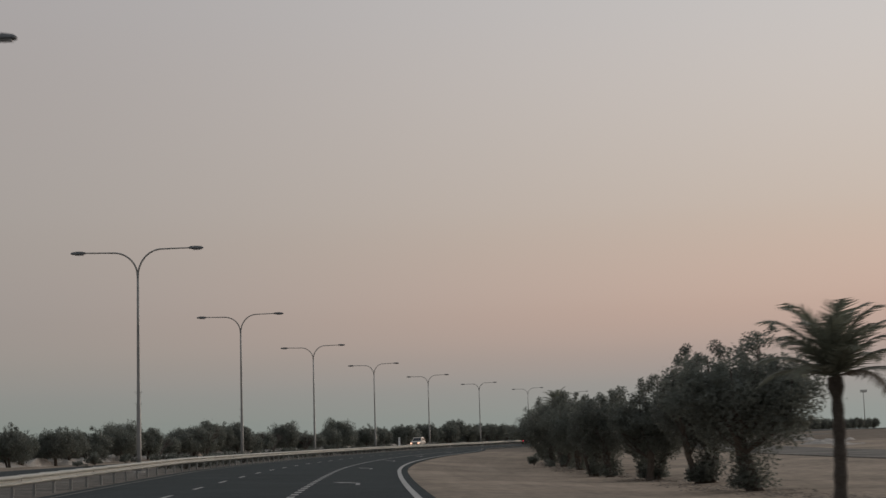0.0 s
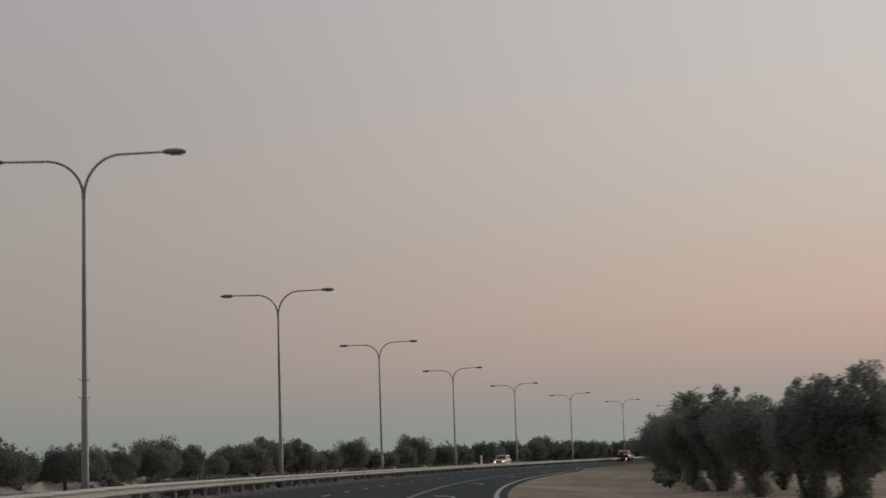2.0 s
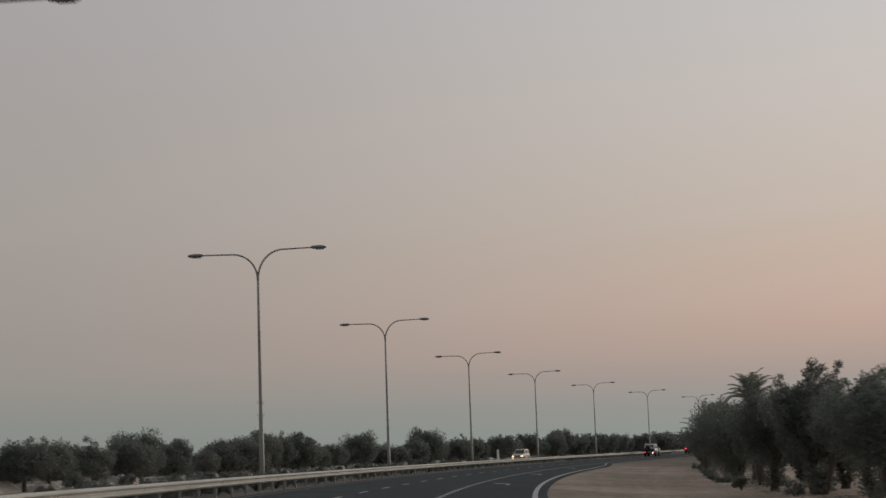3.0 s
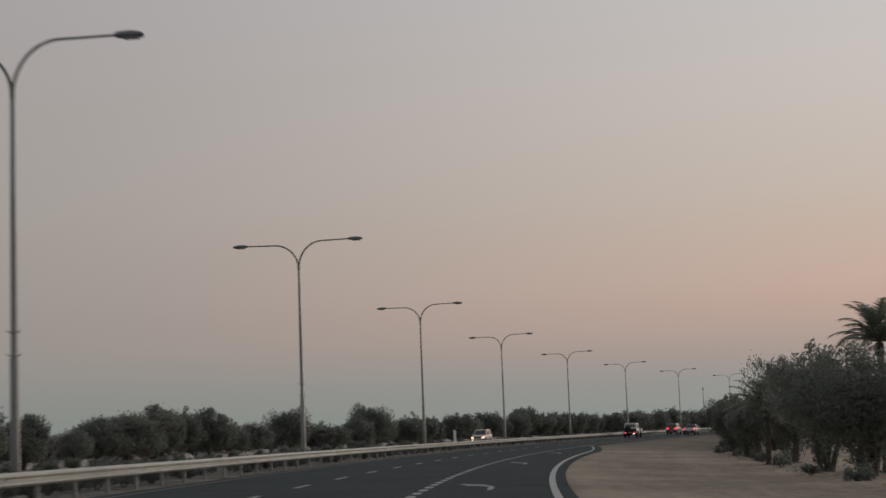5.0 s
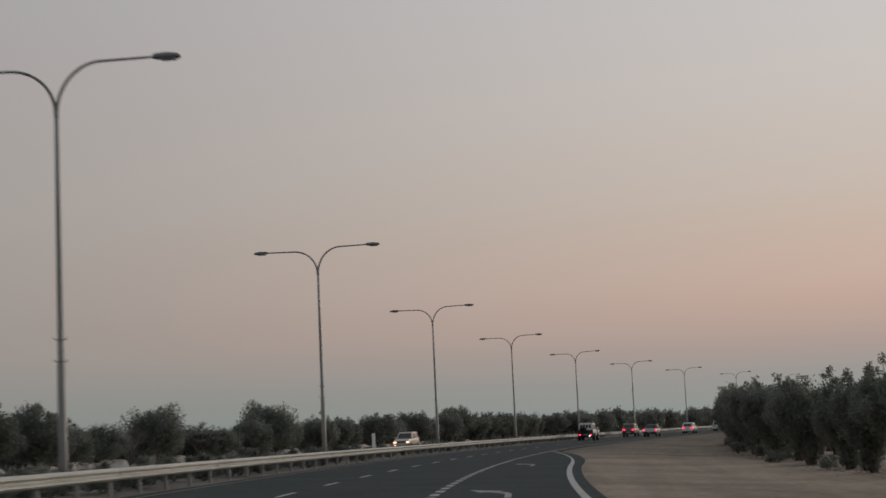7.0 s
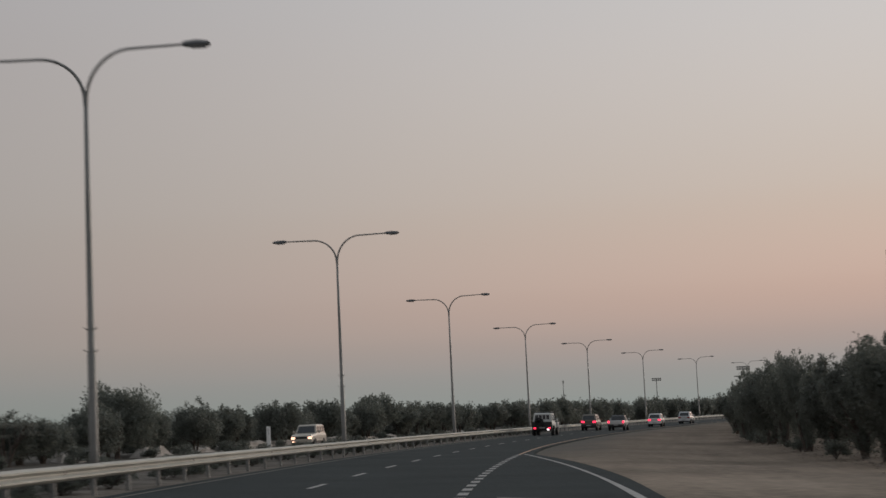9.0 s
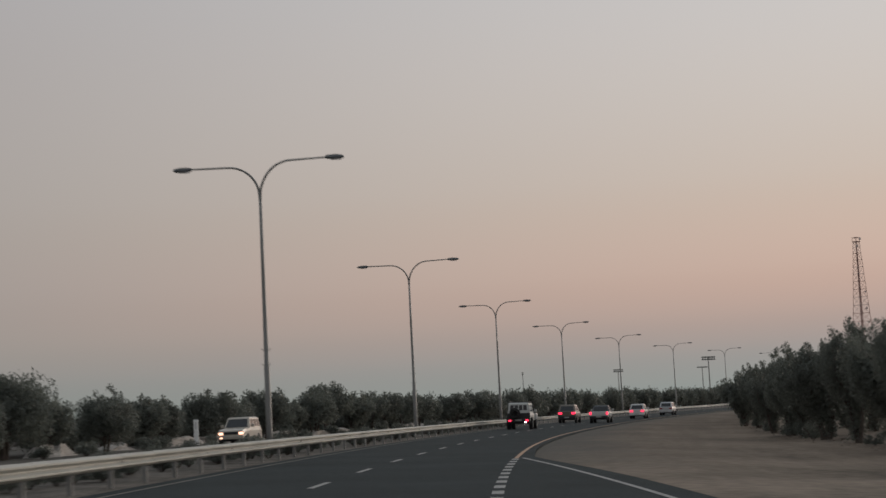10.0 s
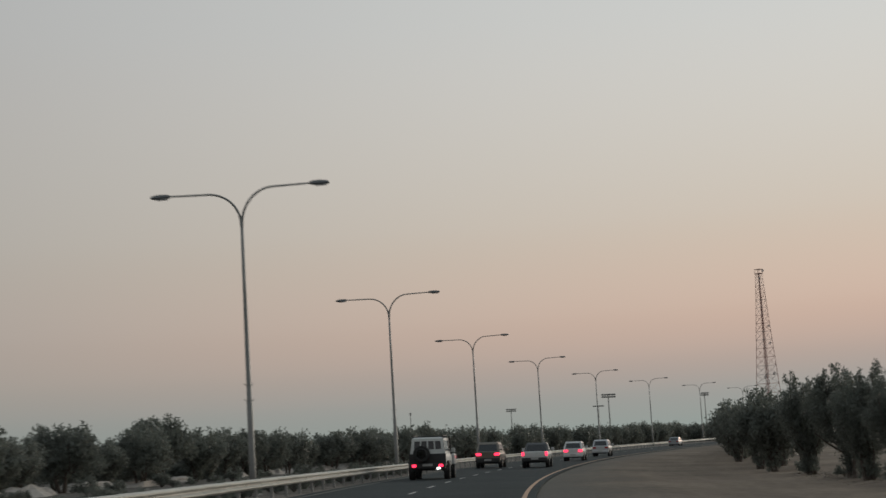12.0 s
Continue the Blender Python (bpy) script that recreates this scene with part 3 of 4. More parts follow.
    leaf_cloud(crown, blobs, leaves, leaf, r)
    if fat > 1.5:
        heights = sorted(v.co.z for v in crown.verts)
        stretch = tall / heights[int(len(heights) * 0.997)]
        for v in crown.verts:
            v.co.z *= stretch
    return mesh_of("trunk", ready(trunk), BARK), mesh_of("crown", crown, LEAF)


# upright roadside trees with clear stems, and low-skirted bushy ones
UPRIGHT_FORMS = ((3.8, 0.23, 9), (4.2, 0.25, 11), (3.4, 0.20, 8), (4.3, 0.26, 12), (3.5, 0.32, 10), (4.0, 0.22, 9))
BUSHY_FORMS = ((4.8, 0.10, 5), (5.4, 0.15, 7), (4.6, 0.07, 4), (5.8, 0.13, 8), (5.0, 0.18, 6))
TREES = [tree_meshes(11 + k, w, 4.2, sk, n, 1.1, 20000, 0.066) for k, (w, sk, n) in enumerate(UPRIGHT_FORMS)]
TREES += [tree_meshes(17 + k, w, 4.2, sk, n, 1.75, 13000, 0.09) for k, (w, sk, n) in enumerate(BUSHY_FORMS)]
TREES += [tree_meshes(41 + k, w, 4.2, sk, n, 1.75, 5500, 0.135) for k, (w, sk, n) in enumerate(BUSHY_FORMS)]
TREES += [tree_meshes(51 + k, w, 4.2, sk, n, 1.2, 5500, 0.125) for k, (w, sk, n) in enumerate(UPRIGHT_FORMS[:4])]
TREES += [tree_meshes(61 + k, w, 4.2, sk, n, 1.25, 22000, 0.056, 0.7) for k, (w, sk, n) in enumerate(((4.2, 0.22, 9), (4.6, 0.2, 8), (3.9, 0.24, 7)))]
TREES += [tree_meshes(82 + k, w, 4.2, sk, n, f, 26000, 0.05, 0.95, 0.08) for k, (w, sk, n, f) in enumerate(((3.3, 0.27, 10, 1.25), (3.1, 0.25, 9, 1.2), (3.0, 0.25, 8, 1.3), (3.4, 0.26, 11, 1.2)))]
UPRIGHT, BUSHY, FAR_BUSHY, FAR_MIXED, OPEN_TOPPED = range(0, 6), range(6, 11), range(11, 16), range(11, 20), range(20, 23)
TREE_LABEL = "dense dark green roadside tree standing in the sand"


def tree(s, d, tall, wide=1.0, kind=None, label=TREE_LABEL, group="trees beside the road"):
    k = rng.choice(UPRIGHT if kind is None else kind)
    z = tall / 4.2
    oval = rng.uniform(0.86, 1.18)
    m = on_road(s, d, -0.05, rng.uniform(0, 360)) @ Matrix.Diagonal((wide * z ** 0.5 * oval, wide * z ** 0.5 / oval, z, 1))
    root = new("tree")
    root.matrix_basis = m
    tagged(root, label, "tree", group)
    part("trunk", TREES[k][0], None, root)
    part("crown", TREES[k][1], None, root)
    return root


# right-hand row
for s, d, tall, wide, form in ((-34, 25.0, 5.35, 1.3, 23), (-23.5, 25.5, 5.7, 1.25, 24), (-13.5, 25.0, 4.6, 1.3, 25), (-4.7, 24.3, 4.8, 1.2, 26), (-0.5, 24.0, 4.5, 0.95, 24),
                               (8, 25.6, 4.2, 1.15, 23), (17, 25.0, 4.7, 1.25, 26), (24, 25.8, 4.6, 1.1, 23), (31, 25.0, 5.6, 1.1, 24), (36.5, 25.6, 5.0, 1.0, 26), (42, 24.6, 5.4, 1.05, 23), (51, 25.0, 4.9, 1.05, 26),
                               (62.5, 24.6, 5.2, 1.1, 21), (75, 25.0, 5.9, 0.9, 20), (90.0, 25.4, 6.1, 0.75, 21), (100.5, 24.4, 3.8, 1.0, 4)):
    tree(s, d, tall, wide, (form,))
for s, tall in ((106.5, 4.0), (113, 4.0),
                (121, 3.8), (129, 4.0), (136, 4.2), (143.5, 4.2), (149.3, 4.4), (154, 4.8), (161, 4.7), (168, 4.3), (175.5, 5.2), (181, 4.5), (188, 5.6), (198, 4.7),
                (205, 4.8), (211, 4.7), (222, 3.8), (230, 4.3), (238, 4.7), (246, 4.5)):
    open_top = s in (161, 175.5, 188)
    tree(s, 24.75 - 0.5 * smoothstep(98, 130, s) - 0.5 * smoothstep(180, 215, s) + rng.uniform(-0.4, 0.5), (tall + 0.4 * smoothstep(95, 150, s)) * rng.uniform(0.97, 1.04) * (1.02 if open_top else 1.0), rng.uniform(0.86, 1.06) * (0.76 if s in (175.5, 188) else 0.92 if s > 190 else 1.0), OPEN_TOPPED if open_top else UPRIGHT)
for k in range(42):
    if k < 8 or 17 < k < 23 or (k < 24 and k % 2):
        continue
    tree(-42 + 7.0 * k + rng.uniform(-2, 2), 27.8 + rng.uniform(-0.5, 1.2), rng.uniform(3.0, 3.7), rng.uniform(0.95, 1.15), range(16, 20))
for k in range(34):
    tree(254 + 6.0 * k + rng.uniform(-2, 2), 23.3 + rng.uniform(-0.5, 1.8), rng.uniform(4.3, 5.1), rng.uniform(0.95, 1.1), range(16, 20))

# left-hand row beyond the opposite carriageway
for s, tall, wide in ((66, 3.6, 1), (74, 3.3, 1), (82, 3.4, 1), (88, 3.5, 1), (95, 3.5, 1.1), (104, 3.7, 1), (111, 4.4, 1.1), (117, 3.6, 1.1), (127, 2.6, .9), (134, 3.5, 1.2), (139, 3.9, 1.3),
                      (144, 3.9, 1.2), (150.3, 4.8, 1), (155, 4.5, 1), (161, 4.6, 1), (167, 3.4, 1), (174, 3.1, 1.1), (186, 4.8, 1), (192, 3.0, 1), (199, 3.2, 1.3), (206, 2.8, 1), (213, 4.2, 1),
                      (218.5, 5.5, 1), (223, 4.6, 1), (229, 3.9, 1), (236, 4.2, 1), (247, 4.3, 1.1), (255, 3.7, 1), (264.5, 4.3, 1), (270, 3.6, 1), (277, 3.8, 1), (284, 4.6, 1.1), (292, 3.8, 1),
                      (300, 4.6, 1), (305, 5.4, 1.1), (312, 4.6, 1), (319, 4.5, 1), (325, 4.8, 1), (332, 4.4, 1.1), (340, 4.4, 1), (348, 4.3, 1), (356, 4.1, 1.1), (364, 4.2, 1.2), (377, 4.6, 1.6)):
    tree(s, -26 + rng.uniform(-1.5, 1.0), tall + (0.4 if s < 225 else 0.6), wide, BUSHY if s < 240 else FAR_MIXED, label="bushy dark green tree on sandy ground beyond the median", group="trees beyond the median")
for k in range(46):
    tree(62 + 5.8 * k + rng.uniform(-2, 2), -31 + rng.uniform(-2.5, 2), rng.uniform(2.2, 3.2), rng.uniform(0.95, 1.25), FAR_BUSHY, label="bushy dark green tree on sandy ground beyond the median", group="trees beyond the median")

# sparse trees far out on the right
for k in range(26):
    tree(-40 + 26 * k + rng.uniform(-8, 8), 95 + rng.uniform(-20, 45), rng.uniform(3.8, 5.2), rng.uniform(1.0, 1.4), FAR_BUSHY, label="distant dark green tree across the open sand", group="trees across the sand")


def far_belt():
    """The far belt of trees along the bend, one mass that nobody could count."""
    forms = [tree_meshes(71 + k, w, 4.2, sk, n, f, 2100, 0.19) for k, (w, sk, n, f) in enumerate(
        ((5.2, 0.05, 4, 1.75), (4.6, 0.05, 6, 1.75), (5.6, 0.06, 7, 1.75), (4.0, 0.12, 9, 1.2), (3.8, 0.1, 10, 1.2)))]
    spots = [(384 + 4.4 * k, -26, 4.6, 5.8) for k in range(80)] + [(330 + 6.2 * k, -31, 3.2, 4.4) for k in range(64)] + [(190 + 18 * k, -44, 3.2, 4.4) for k in range(30)] + [(255 + 7.0 * k, -36, 3.4, 4.6) for k in range(64)]
    verts, faces, tags = [], [], []
    for s, d, lo, hi in spots:
        z = rng.uniform(lo, hi) / 4.2
        m = on_road(s + rng.uniform(-2, 2), d + rng.uniform(-2.5, 2), -0.05, rng.uniform(0, 360)) @ Matrix.Diagonal((rng.uniform(1.0, 1.3), rng.uniform(1.0, 1.3), z, 1))
        mm = np.array(m)
        for slot, me in enumerate(rng.choice(forms)):
            start = len(verts)
            co = np.empty(len(me.vertices) * 3)
            me.vertices.foreach_get("co", co)
            verts.extend((co.reshape(-1, 3) @ mm[:3, :3].T + mm[:3, 3]).tolist())
            for f in me.polygons:
                faces.append([start + v for v in f.vertices])
                tags.append(1 - slot)
    me = bpy.data.meshes.new("distant_trees")
    me.from_pydata(verts, [], faces)
    me.materials.append(LEAF)
    me.materials.append(BARK)
    me.polygons.foreach_set("material_index", tags)
    tagged(new("distant_trees", me), "far belt of dark green trees along the bend", "trees", kind="stuff")


far_belt()


# ---------------------------------------------------------------- palms
def palm(s, d, trunk_h, seed, spread=1.9):
    r = random.Random(seed)
    root = thing("date_palm", on_road(s, d, -0.05), "date palm with a rough brown trunk and arching fronds", "palm tree", "date palms")
    bm = bmesh.new()
    pts, rad = [], []
    for k in range(15):
        f = k / 14
        pts.append((0.10 * math.sin(f * 2.2), 0.05 * f, -0.2 + f * (trunk_h + 0.2)))
        rad.append((0.145 - 0.03 * f) * (1.12 if k % 2 else 0.94) + (0.05 if f > 0.88 else 0))
    add_tube(bm, pts, rad, 12)
    part("trunk", bm, PALM_BARK, root)
    top = Vector(pts[-1])
    for k in range(24):
        a = k * 2.399 + r.uniform(-0.2, 0.2)
        up = 1.5 - 1.25 * (k / 23) + r.uniform(-0.1, 0.1)
        bm = bmesh.new()
        length = spread * r.uniform(0.85, 1.12)
        spine = []
        for j in range(11):
            f = j / 10
            e = up - f * f * r.uniform(0.9, 1.25) * 1.05
            spine.append(Vector((math.cos(a) * math.cos(e), math.sin(a) * math.cos(e), math.sin(e))) * (length / 10))
        p, line = top.copy(), [top.copy()]
        for v in spine:
            p = p + v
            line.append(p.copy())
        add_tube(bm, line, [0.022 * (1 - 0.8 * i / len(line)) for i in range(len(line))], 4, caps=False)
        side = Vector((-math.sin(a), math.cos(a), 0))
        for j in range(3, 3 * len(line) - 3):
            i, g = j // 3, (j % 3) / 3
            o = line[i].lerp(line[min(i + 1, len(line) - 1)], g)
            way = (line[min(i + 1, len(line) - 1)] - line[i - 1]).normalized()
            f = j / (3 * len(line))
            for sgn in (-1, 1):
                blade = (side * sgn * 0.8 + way * 0.75 + Vector((0, 0, -0.25 + r.uniform(-0.15, 0.15)))).normalized() * (0.55 * math.sin(math.pi * min(1, 0.2 + 0.75 * f)) + 0.06)
                w = way * 0.036
                bm.faces.new([bm.verts.new(q) for q in (o - w, o + blade, o + w)])
        part("frond", bm, PALM_LEAF if k < 23 else DRY_LEAF, root, "" if k < 23 else "dry brown hanging frond")


palm(-54, 22.0, 2.95, 3, 1.75)
palm(-60.5, 24.5, 3.2, 8)
palm(66.0, 25.9, 4.9, 5)
palm(88.0, 23.9, 2.6, 9, 2.2)


# ---------------------------------------------------------------- vehicles
def add_panel(bm, c, u0, u1, v0, v1, lift=0.008):
    """A thin plate on the face with corners c (bottom left, bottom right, top right, top left seen from outside)."""
    c = [Vector(p) for p in c]
    n = (c[1] - c[0]).cross(c[3] - c[0]).normalized()

    def spot(u, v):
        return c[0].lerp(c[1], u).lerp(c[3].lerp(c[2], u), v)

    out = [spot(u, v) + n * lift for u, v in ((u0, v0), (u1, v0), (u1, v1), (u0, v1))]
    inn = [spot(u, v) - n * 0.02 for u, v in ((u0, v0), (u1, v0), (u1, v1), (u0, v1))]
    a, b = [bm.verts.new(p) for p in out], [bm.verts.new(p) for p in inn]
    bm.faces.new(a)
    for k in range(4):
        bm.faces.new((a[k], b[k], b[(k + 1) % 4], a[(k + 1) % 4]))


def wheel_meshes(r, w):
    tyre, rim = bmesh.new(), bmesh.new()
    n = 24
    rings = []
    for x, q in ((-w / 2, r * 0.62), (-w / 2, r * 0.93), (-w * 0.38, r), (w * 0.38, r), (w / 2, r * 0.93), (w / 2, r * 0.62)):
        rings.append([(x, math.cos(k * math.tau / n) * q, math.sin(k * math.tau / n) * q) for k in range(n)])
    add_loft(tyre, rings)
    rings = []
    for x, q in ((-w * 0.50, r * 0.60), (-w * 0.53, r * 0.58), (w * 0.53, r * 0.58), (w * 0.50, r * 0.60)):
        rings.append([(x, math.cos(k * math.tau / n) * q, math.sin(k * math.tau / n) * q) for k in range(n)])
    add_loft(rim, rings)
    for k in range(6):
        a = k * math.tau / 6
        for sx in (-1, 1):
            o = Vector((sx * w * 0.545, math.cos(a) * r * 0.33, math.sin(a) * r * 0.33))
            add_box(rim, o - Vector((0.008, r * 0.05, r * 0.05)), o + Vector((0.008, r * 0.05, r * 0.05)))
    return mesh_of("tyre", ready(tyre), RUBBER), mesh_of("rim", ready(rim), GALV)


def vehicle(name, m, label, category, length=4.7, width=1.86, tall=1.8, belt=1.1, tail=1.05, nose=0.98, floor=0.42, wheel=0.38,
            cabin=(-2.2, -1.9, 0.35, 1.15), paint=CAR_WHITE, lower=None, tails="wide", lit=True, heads=False, pickup=False, troop=False, rack=False, cab_paint=None, bumper=None):
    """A four-by-four or car: y forward, on four wheels. cabin: rear foot, rear top, front top, front foot."""
    root = thing(name, m, label, category, "vehicles on the road")
    h, w = length / 2, width / 2
    # lower body
    bm = bmesh.new()
    rings = []
    back_z = belt if not pickup else belt
    for y, k, lo, hi in ((-h, 0.94, floor + 0.12, tail), (-h + 0.06, 0.985, floor + 0.03, tail + 0.02), (-h + 0.5, 1.0, floor, back_z), (cabin[3] - 0.15, 1.0, floor, belt),
                         (cabin[3] + 0.1, 0.99, floor, belt - 0.02), (h - 0.35, 0.97, floor, nose + 0.02), (h - 0.06, 0.93, floor + 0.04, nose - 0.06), (h, 0.86, floor + 0.12, nose - 0.18)):
        x = w * k
        rings.append([(-x * 0.9, y, lo), (-x, y, lo + 0.12), (-x, y, hi - 0.2), (-x * 0.95, y, hi - 0.03), (-x * 0.88, y, hi), (x * 0.88, y, hi), (x * 0.95, y, hi - 0.03), (x, y, hi - 0.2), (x, y, lo + 0.12), (x * 0.9, y, lo)])
    add_loft(bm, rings)
    part("body", ready(bm), paint, root)
    if lower:
        bm = bmesh.new()
        add_box(bm, (-w * 1.0, -h - 0.012, floor + 0.1), (w * 1.0, -h + 0.02, belt - 0.02), 0.02)
        part("rear_door", bm, lower, root, "dark lower rear doors")
    # cabin
    r0, r1, f1, f0 = cabin
    wb, wt = w * 0.95, w * 0.80 if not troop else w * 0.86
    bm = bmesh.new()
    foot = [(-wb, r0, belt - 0.03), (wb, r0, belt - 0.03), (wb, f0, belt - 0.03), (-wb, f0, belt - 0.03)]
    eave = [(-wt, r1, tall - 0.07), (wt, r1, tall - 0.07), (wt, f1, tall - 0.07), (-wt, f1, tall - 0.07)]
    roof = [(-wt * 0.86, r1 + 0.10, tall), (wt * 0.86, r1 + 0.10, tall), (wt * 0.86, f1 - 0.14, tall), (-wt * 0.86, f1 - 0.14, tall)]
    add_loft(bm, [foot, eave, roof])
    edges = [e for e in bm.edges if abs(e.verts[0].co.z - e.verts[1].co.z) > 0.3]
    bmesh.ops.bevel(bm, geom=edges, offset=0.05, segments=2, affect="EDGES")
    cab = part("cabin", ready(bm), cab_paint or paint, root)
    back = (foot[0], foot[1], eave[1], eave[0])
    front = (foot[2], foot[3], eave[3], eave[2])
    right = (foot[1], foot[2], eave[2], eave[1])
    left = (foot[3], foot[0], eave[0], eave[3])
    if troop:
        for u0, u1 in ((0.10, 0.27), (0.31, 0.48), (0.52, 0.69), (0.73, 0.90)):
            bm = bmesh.new(); add_panel(bm, back, u0, u1, 0.30, 0.84)
            part("rear_window", bm, GLASS, cab)
    else:
        bm = bmesh.new(); add_panel(bm, back, 0.09, 0.91, 0.10 if not pickup else 0.05, 0.86)
        part("rear_window", bm, GLASS, cab)
    bm = bmesh.new(); add_panel(bm, front, 0.07, 0.93, 0.08, 0.9)
    part("windscreen", bm, GLASS, cab)
    cuts = ((0.06, 0.46), (0.50, 0.86)) if pickup else ((0.05, 0.30), (0.34, 0.60), (0.64, 0.90))
    for u0, u1 in cuts:
        bm = bmesh.new(); add_panel(bm, right, u0, u1, 0.16, 0.86)
        part("side_window", bm, GLASS, cab)
        bm = bmesh.new(); add_panel(bm, left, 1 - u1, 1 - u0, 0.16, 0.86)
        part("side_window", bm, GLASS, cab)
    if pickup:
        bm = bmesh.new()
        add_box(bm, (-w * 0.84, -h + 0.09, belt - 0.02), (w * 0.84, r0 - 0.08, belt + 0.006))
        part("load_bed", bm, BLACK_TRIM, root, "dark open load bed")
        bm = bmesh.new()
        add_box(bm, (-w * 0.80, -h - 0.015, floor + 0.28), (w * 0.80, -h + 0.03, tail - 0.04), 0.015)
        part("tailgate", bm, paint, root)
    # bumpers, sills, grille
    bm = bmesh.new(); add_box(bm, (-w * 0.97, -h - 0.13, floor - 0.06), (w * 0.97, -h + 0.06, floor + (0.27 if bumper else 0.2)), 0.05)
    part("rear_bumper", bm, bumper or (BLACK_TRIM if (troop or pickup) else paint), root)
    bm = bmesh.new(); add_box(bm, (-w * 0.95, h - 0.10, floor - 0.02), (w * 0.95, h + 0.10, floor + 0.24), 0.05)
    part("front_bumper", bm, paint if not troop else BLACK_TRIM, root)
    bm = bmesh.new(); add_box(bm, (-w * 0.5, h - 0.06, nose - 0.34), (w * 0.5, h + 0.025, nose - 0.16), 0.01)
    part("grille", bm, BLACK_TRIM, root)
    bm = bmesh.new(); add_box(bm, (-w * 0.9, -h + 0.35, floor - 0.16), (w * 0.9, h - 0.5, floor + 0.05))
    part("underbody", bm, BLACK_TRIM, root)
    bm = bmesh.new(); add_box(bm, (-0.26, -h - 0.145, floor + 0.06), (0.26, -h - 0.128, floor + 0.18))
    part("number_plate", bm, PLATE, root, "plain pale plate")
    # lamps
    glow = TAIL_LIT if lit else TAIL_DIM
    for sx in (-1, 1):
        bm = bmesh.new()
        if tails == "wide":
            lo, hi = (0.52, tail - 0.24), (0.93, tail - 0.06)
        elif tails == "tall":
            lo, hi = (0.79, floor + 0.33), (0.985, tail - 0.02)
        else:
            lo, hi = (0.62, floor + 0.02), (0.84, floor + 0.15)
        deep = 0.03 if tails != "low" else 0.16
        x0, x1 = sorted((sx * w * lo[0], sx * w * hi[0]))
        add_box(bm, (x0, -h - deep, lo[1]), (x1, -h + 0.05, hi[1]), 0.012)
        part("tail_light", bm, glow, root, "glowing red tail light" if lit else "")
        bm = bmesh.new()
        x0, x1 = sorted((sx * w * 0.58, sx * w * 0.9))
        add_box(bm, (x0, h - 0.12, nose - 0.36), (x1, h + 0.012, nose - 0.19), 0.015)
        part("head_light", bm, HEAD_LIT if heads else LENS, root, "glowing warm head light" if heads else "")
        bm = bmesh.new()
        x0, x1 = sorted((sx * (w + 0.02), sx * (w + 0.23)))
        add_box(bm, (x0, f0 - 0.42, belt + 0.02), (x1, f0 - 0.28, belt + 0.24), 0.03)
        add_box(bm, (sx * w * 0.9 if sx > 0 else -w - 0.05, f0 - 0.38, belt + 0.06), (w + 0.05 if sx > 0 else -w * 0.9, f0 - 0.32, belt + 0.10))
        part("side_mirror", bm, paint, root)
    if heads:
        bm = bmesh.new(); add_box(bm, (w * 0.6, h + 0.09, floor + 0.04), (w * 0.8, h + 0.115, floor + 0.13), 0.01)
        part("fog_light", bm, HEAD_LIT, root)
    if troop:
        bm = bmesh.new(); add_box(bm, (w * 0.50, -h - 0.165, floor - 0.10), (w * 0.68, -h - 0.09, floor + 0.0), 0.01)
        part("rear_lamp", bm, REVERSE, root, "bright white rear lamp")
    # wheels
    tyre, rim = wheel_meshes(wheel, 0.27 if not troop else 0.30)
    for sx in (-1, 1):
        for y in (-h + 1.0, h - 0.92):
            bm = bmesh.new()
            n, rr = 14, wheel + 0.09
            arc = [(math.cos(k * math.pi / n) * rr, math.sin(k * math.pi / n) * rr) for k in range(n + 1)]
            x0, x1 = sx * (w - 0.25), sx * (w + 0.012)
            add_loft(bm, [[(x, y + a, wheel + b) for a, b in arc] for x in (x0, x1)])
            part("wheel_arch", ready(bm), BLACK_TRIM, root)
            out = new("wheel"); out.parent = root
            out.matrix_basis = pose(sx * (w - (0.10 if not troop else 0.04)), y, wheel)
            part("tyre", tyre, None, out); part("rim", rim, None, out)
    if troop:
        out = new("spare_wheel"); out.parent = root
        out.matrix_basis = pose(-0.28, -h - 0.20, belt - 0.02, 0, 0, 90)
        part("tyre", tyre, None, out); part("rim", rim, None, out)
        for sx in (-1, 1):
            bm = bmesh.new()
            x0, x1 = sorted((sx * (w - 0.12), sx * (w + 0.13)))
            add_box(bm, (x0, h - 1.50, wheel + 0.30), (x1, h - 0.30, belt - 0.06), 0.07)
            part("front_wing", bm, CAR_WHITE, root, "white flared front wing")
            bm = bmesh.new()
            x0, x1 = sorted((sx * (w - 0.10), sx * (w + 0.11)))
            add_box(bm, (x0, -h + 0.42, wheel + 0.36), (x1, -h + 1.58, wheel + 0.52), 0.05)
            part("rear_flare", bm, BLACK_TRIM, root, "black rear wheel flare")
        bm = bmesh.new()
        add_tube(bm, [(w * 0.98, f0 - 0.05, belt - 0.1), (w * 0.98, f0 - 0.1, belt + 0.1), (w * 0.92, f1 + 0.15, tall - 0.05), (w * 0.92, f1 + 0.15, tall + 0.08)], [0.04, 0.04, 0.04, 0.05], 8)
        part("snorkel", bm, BLACK_TRIM, root)
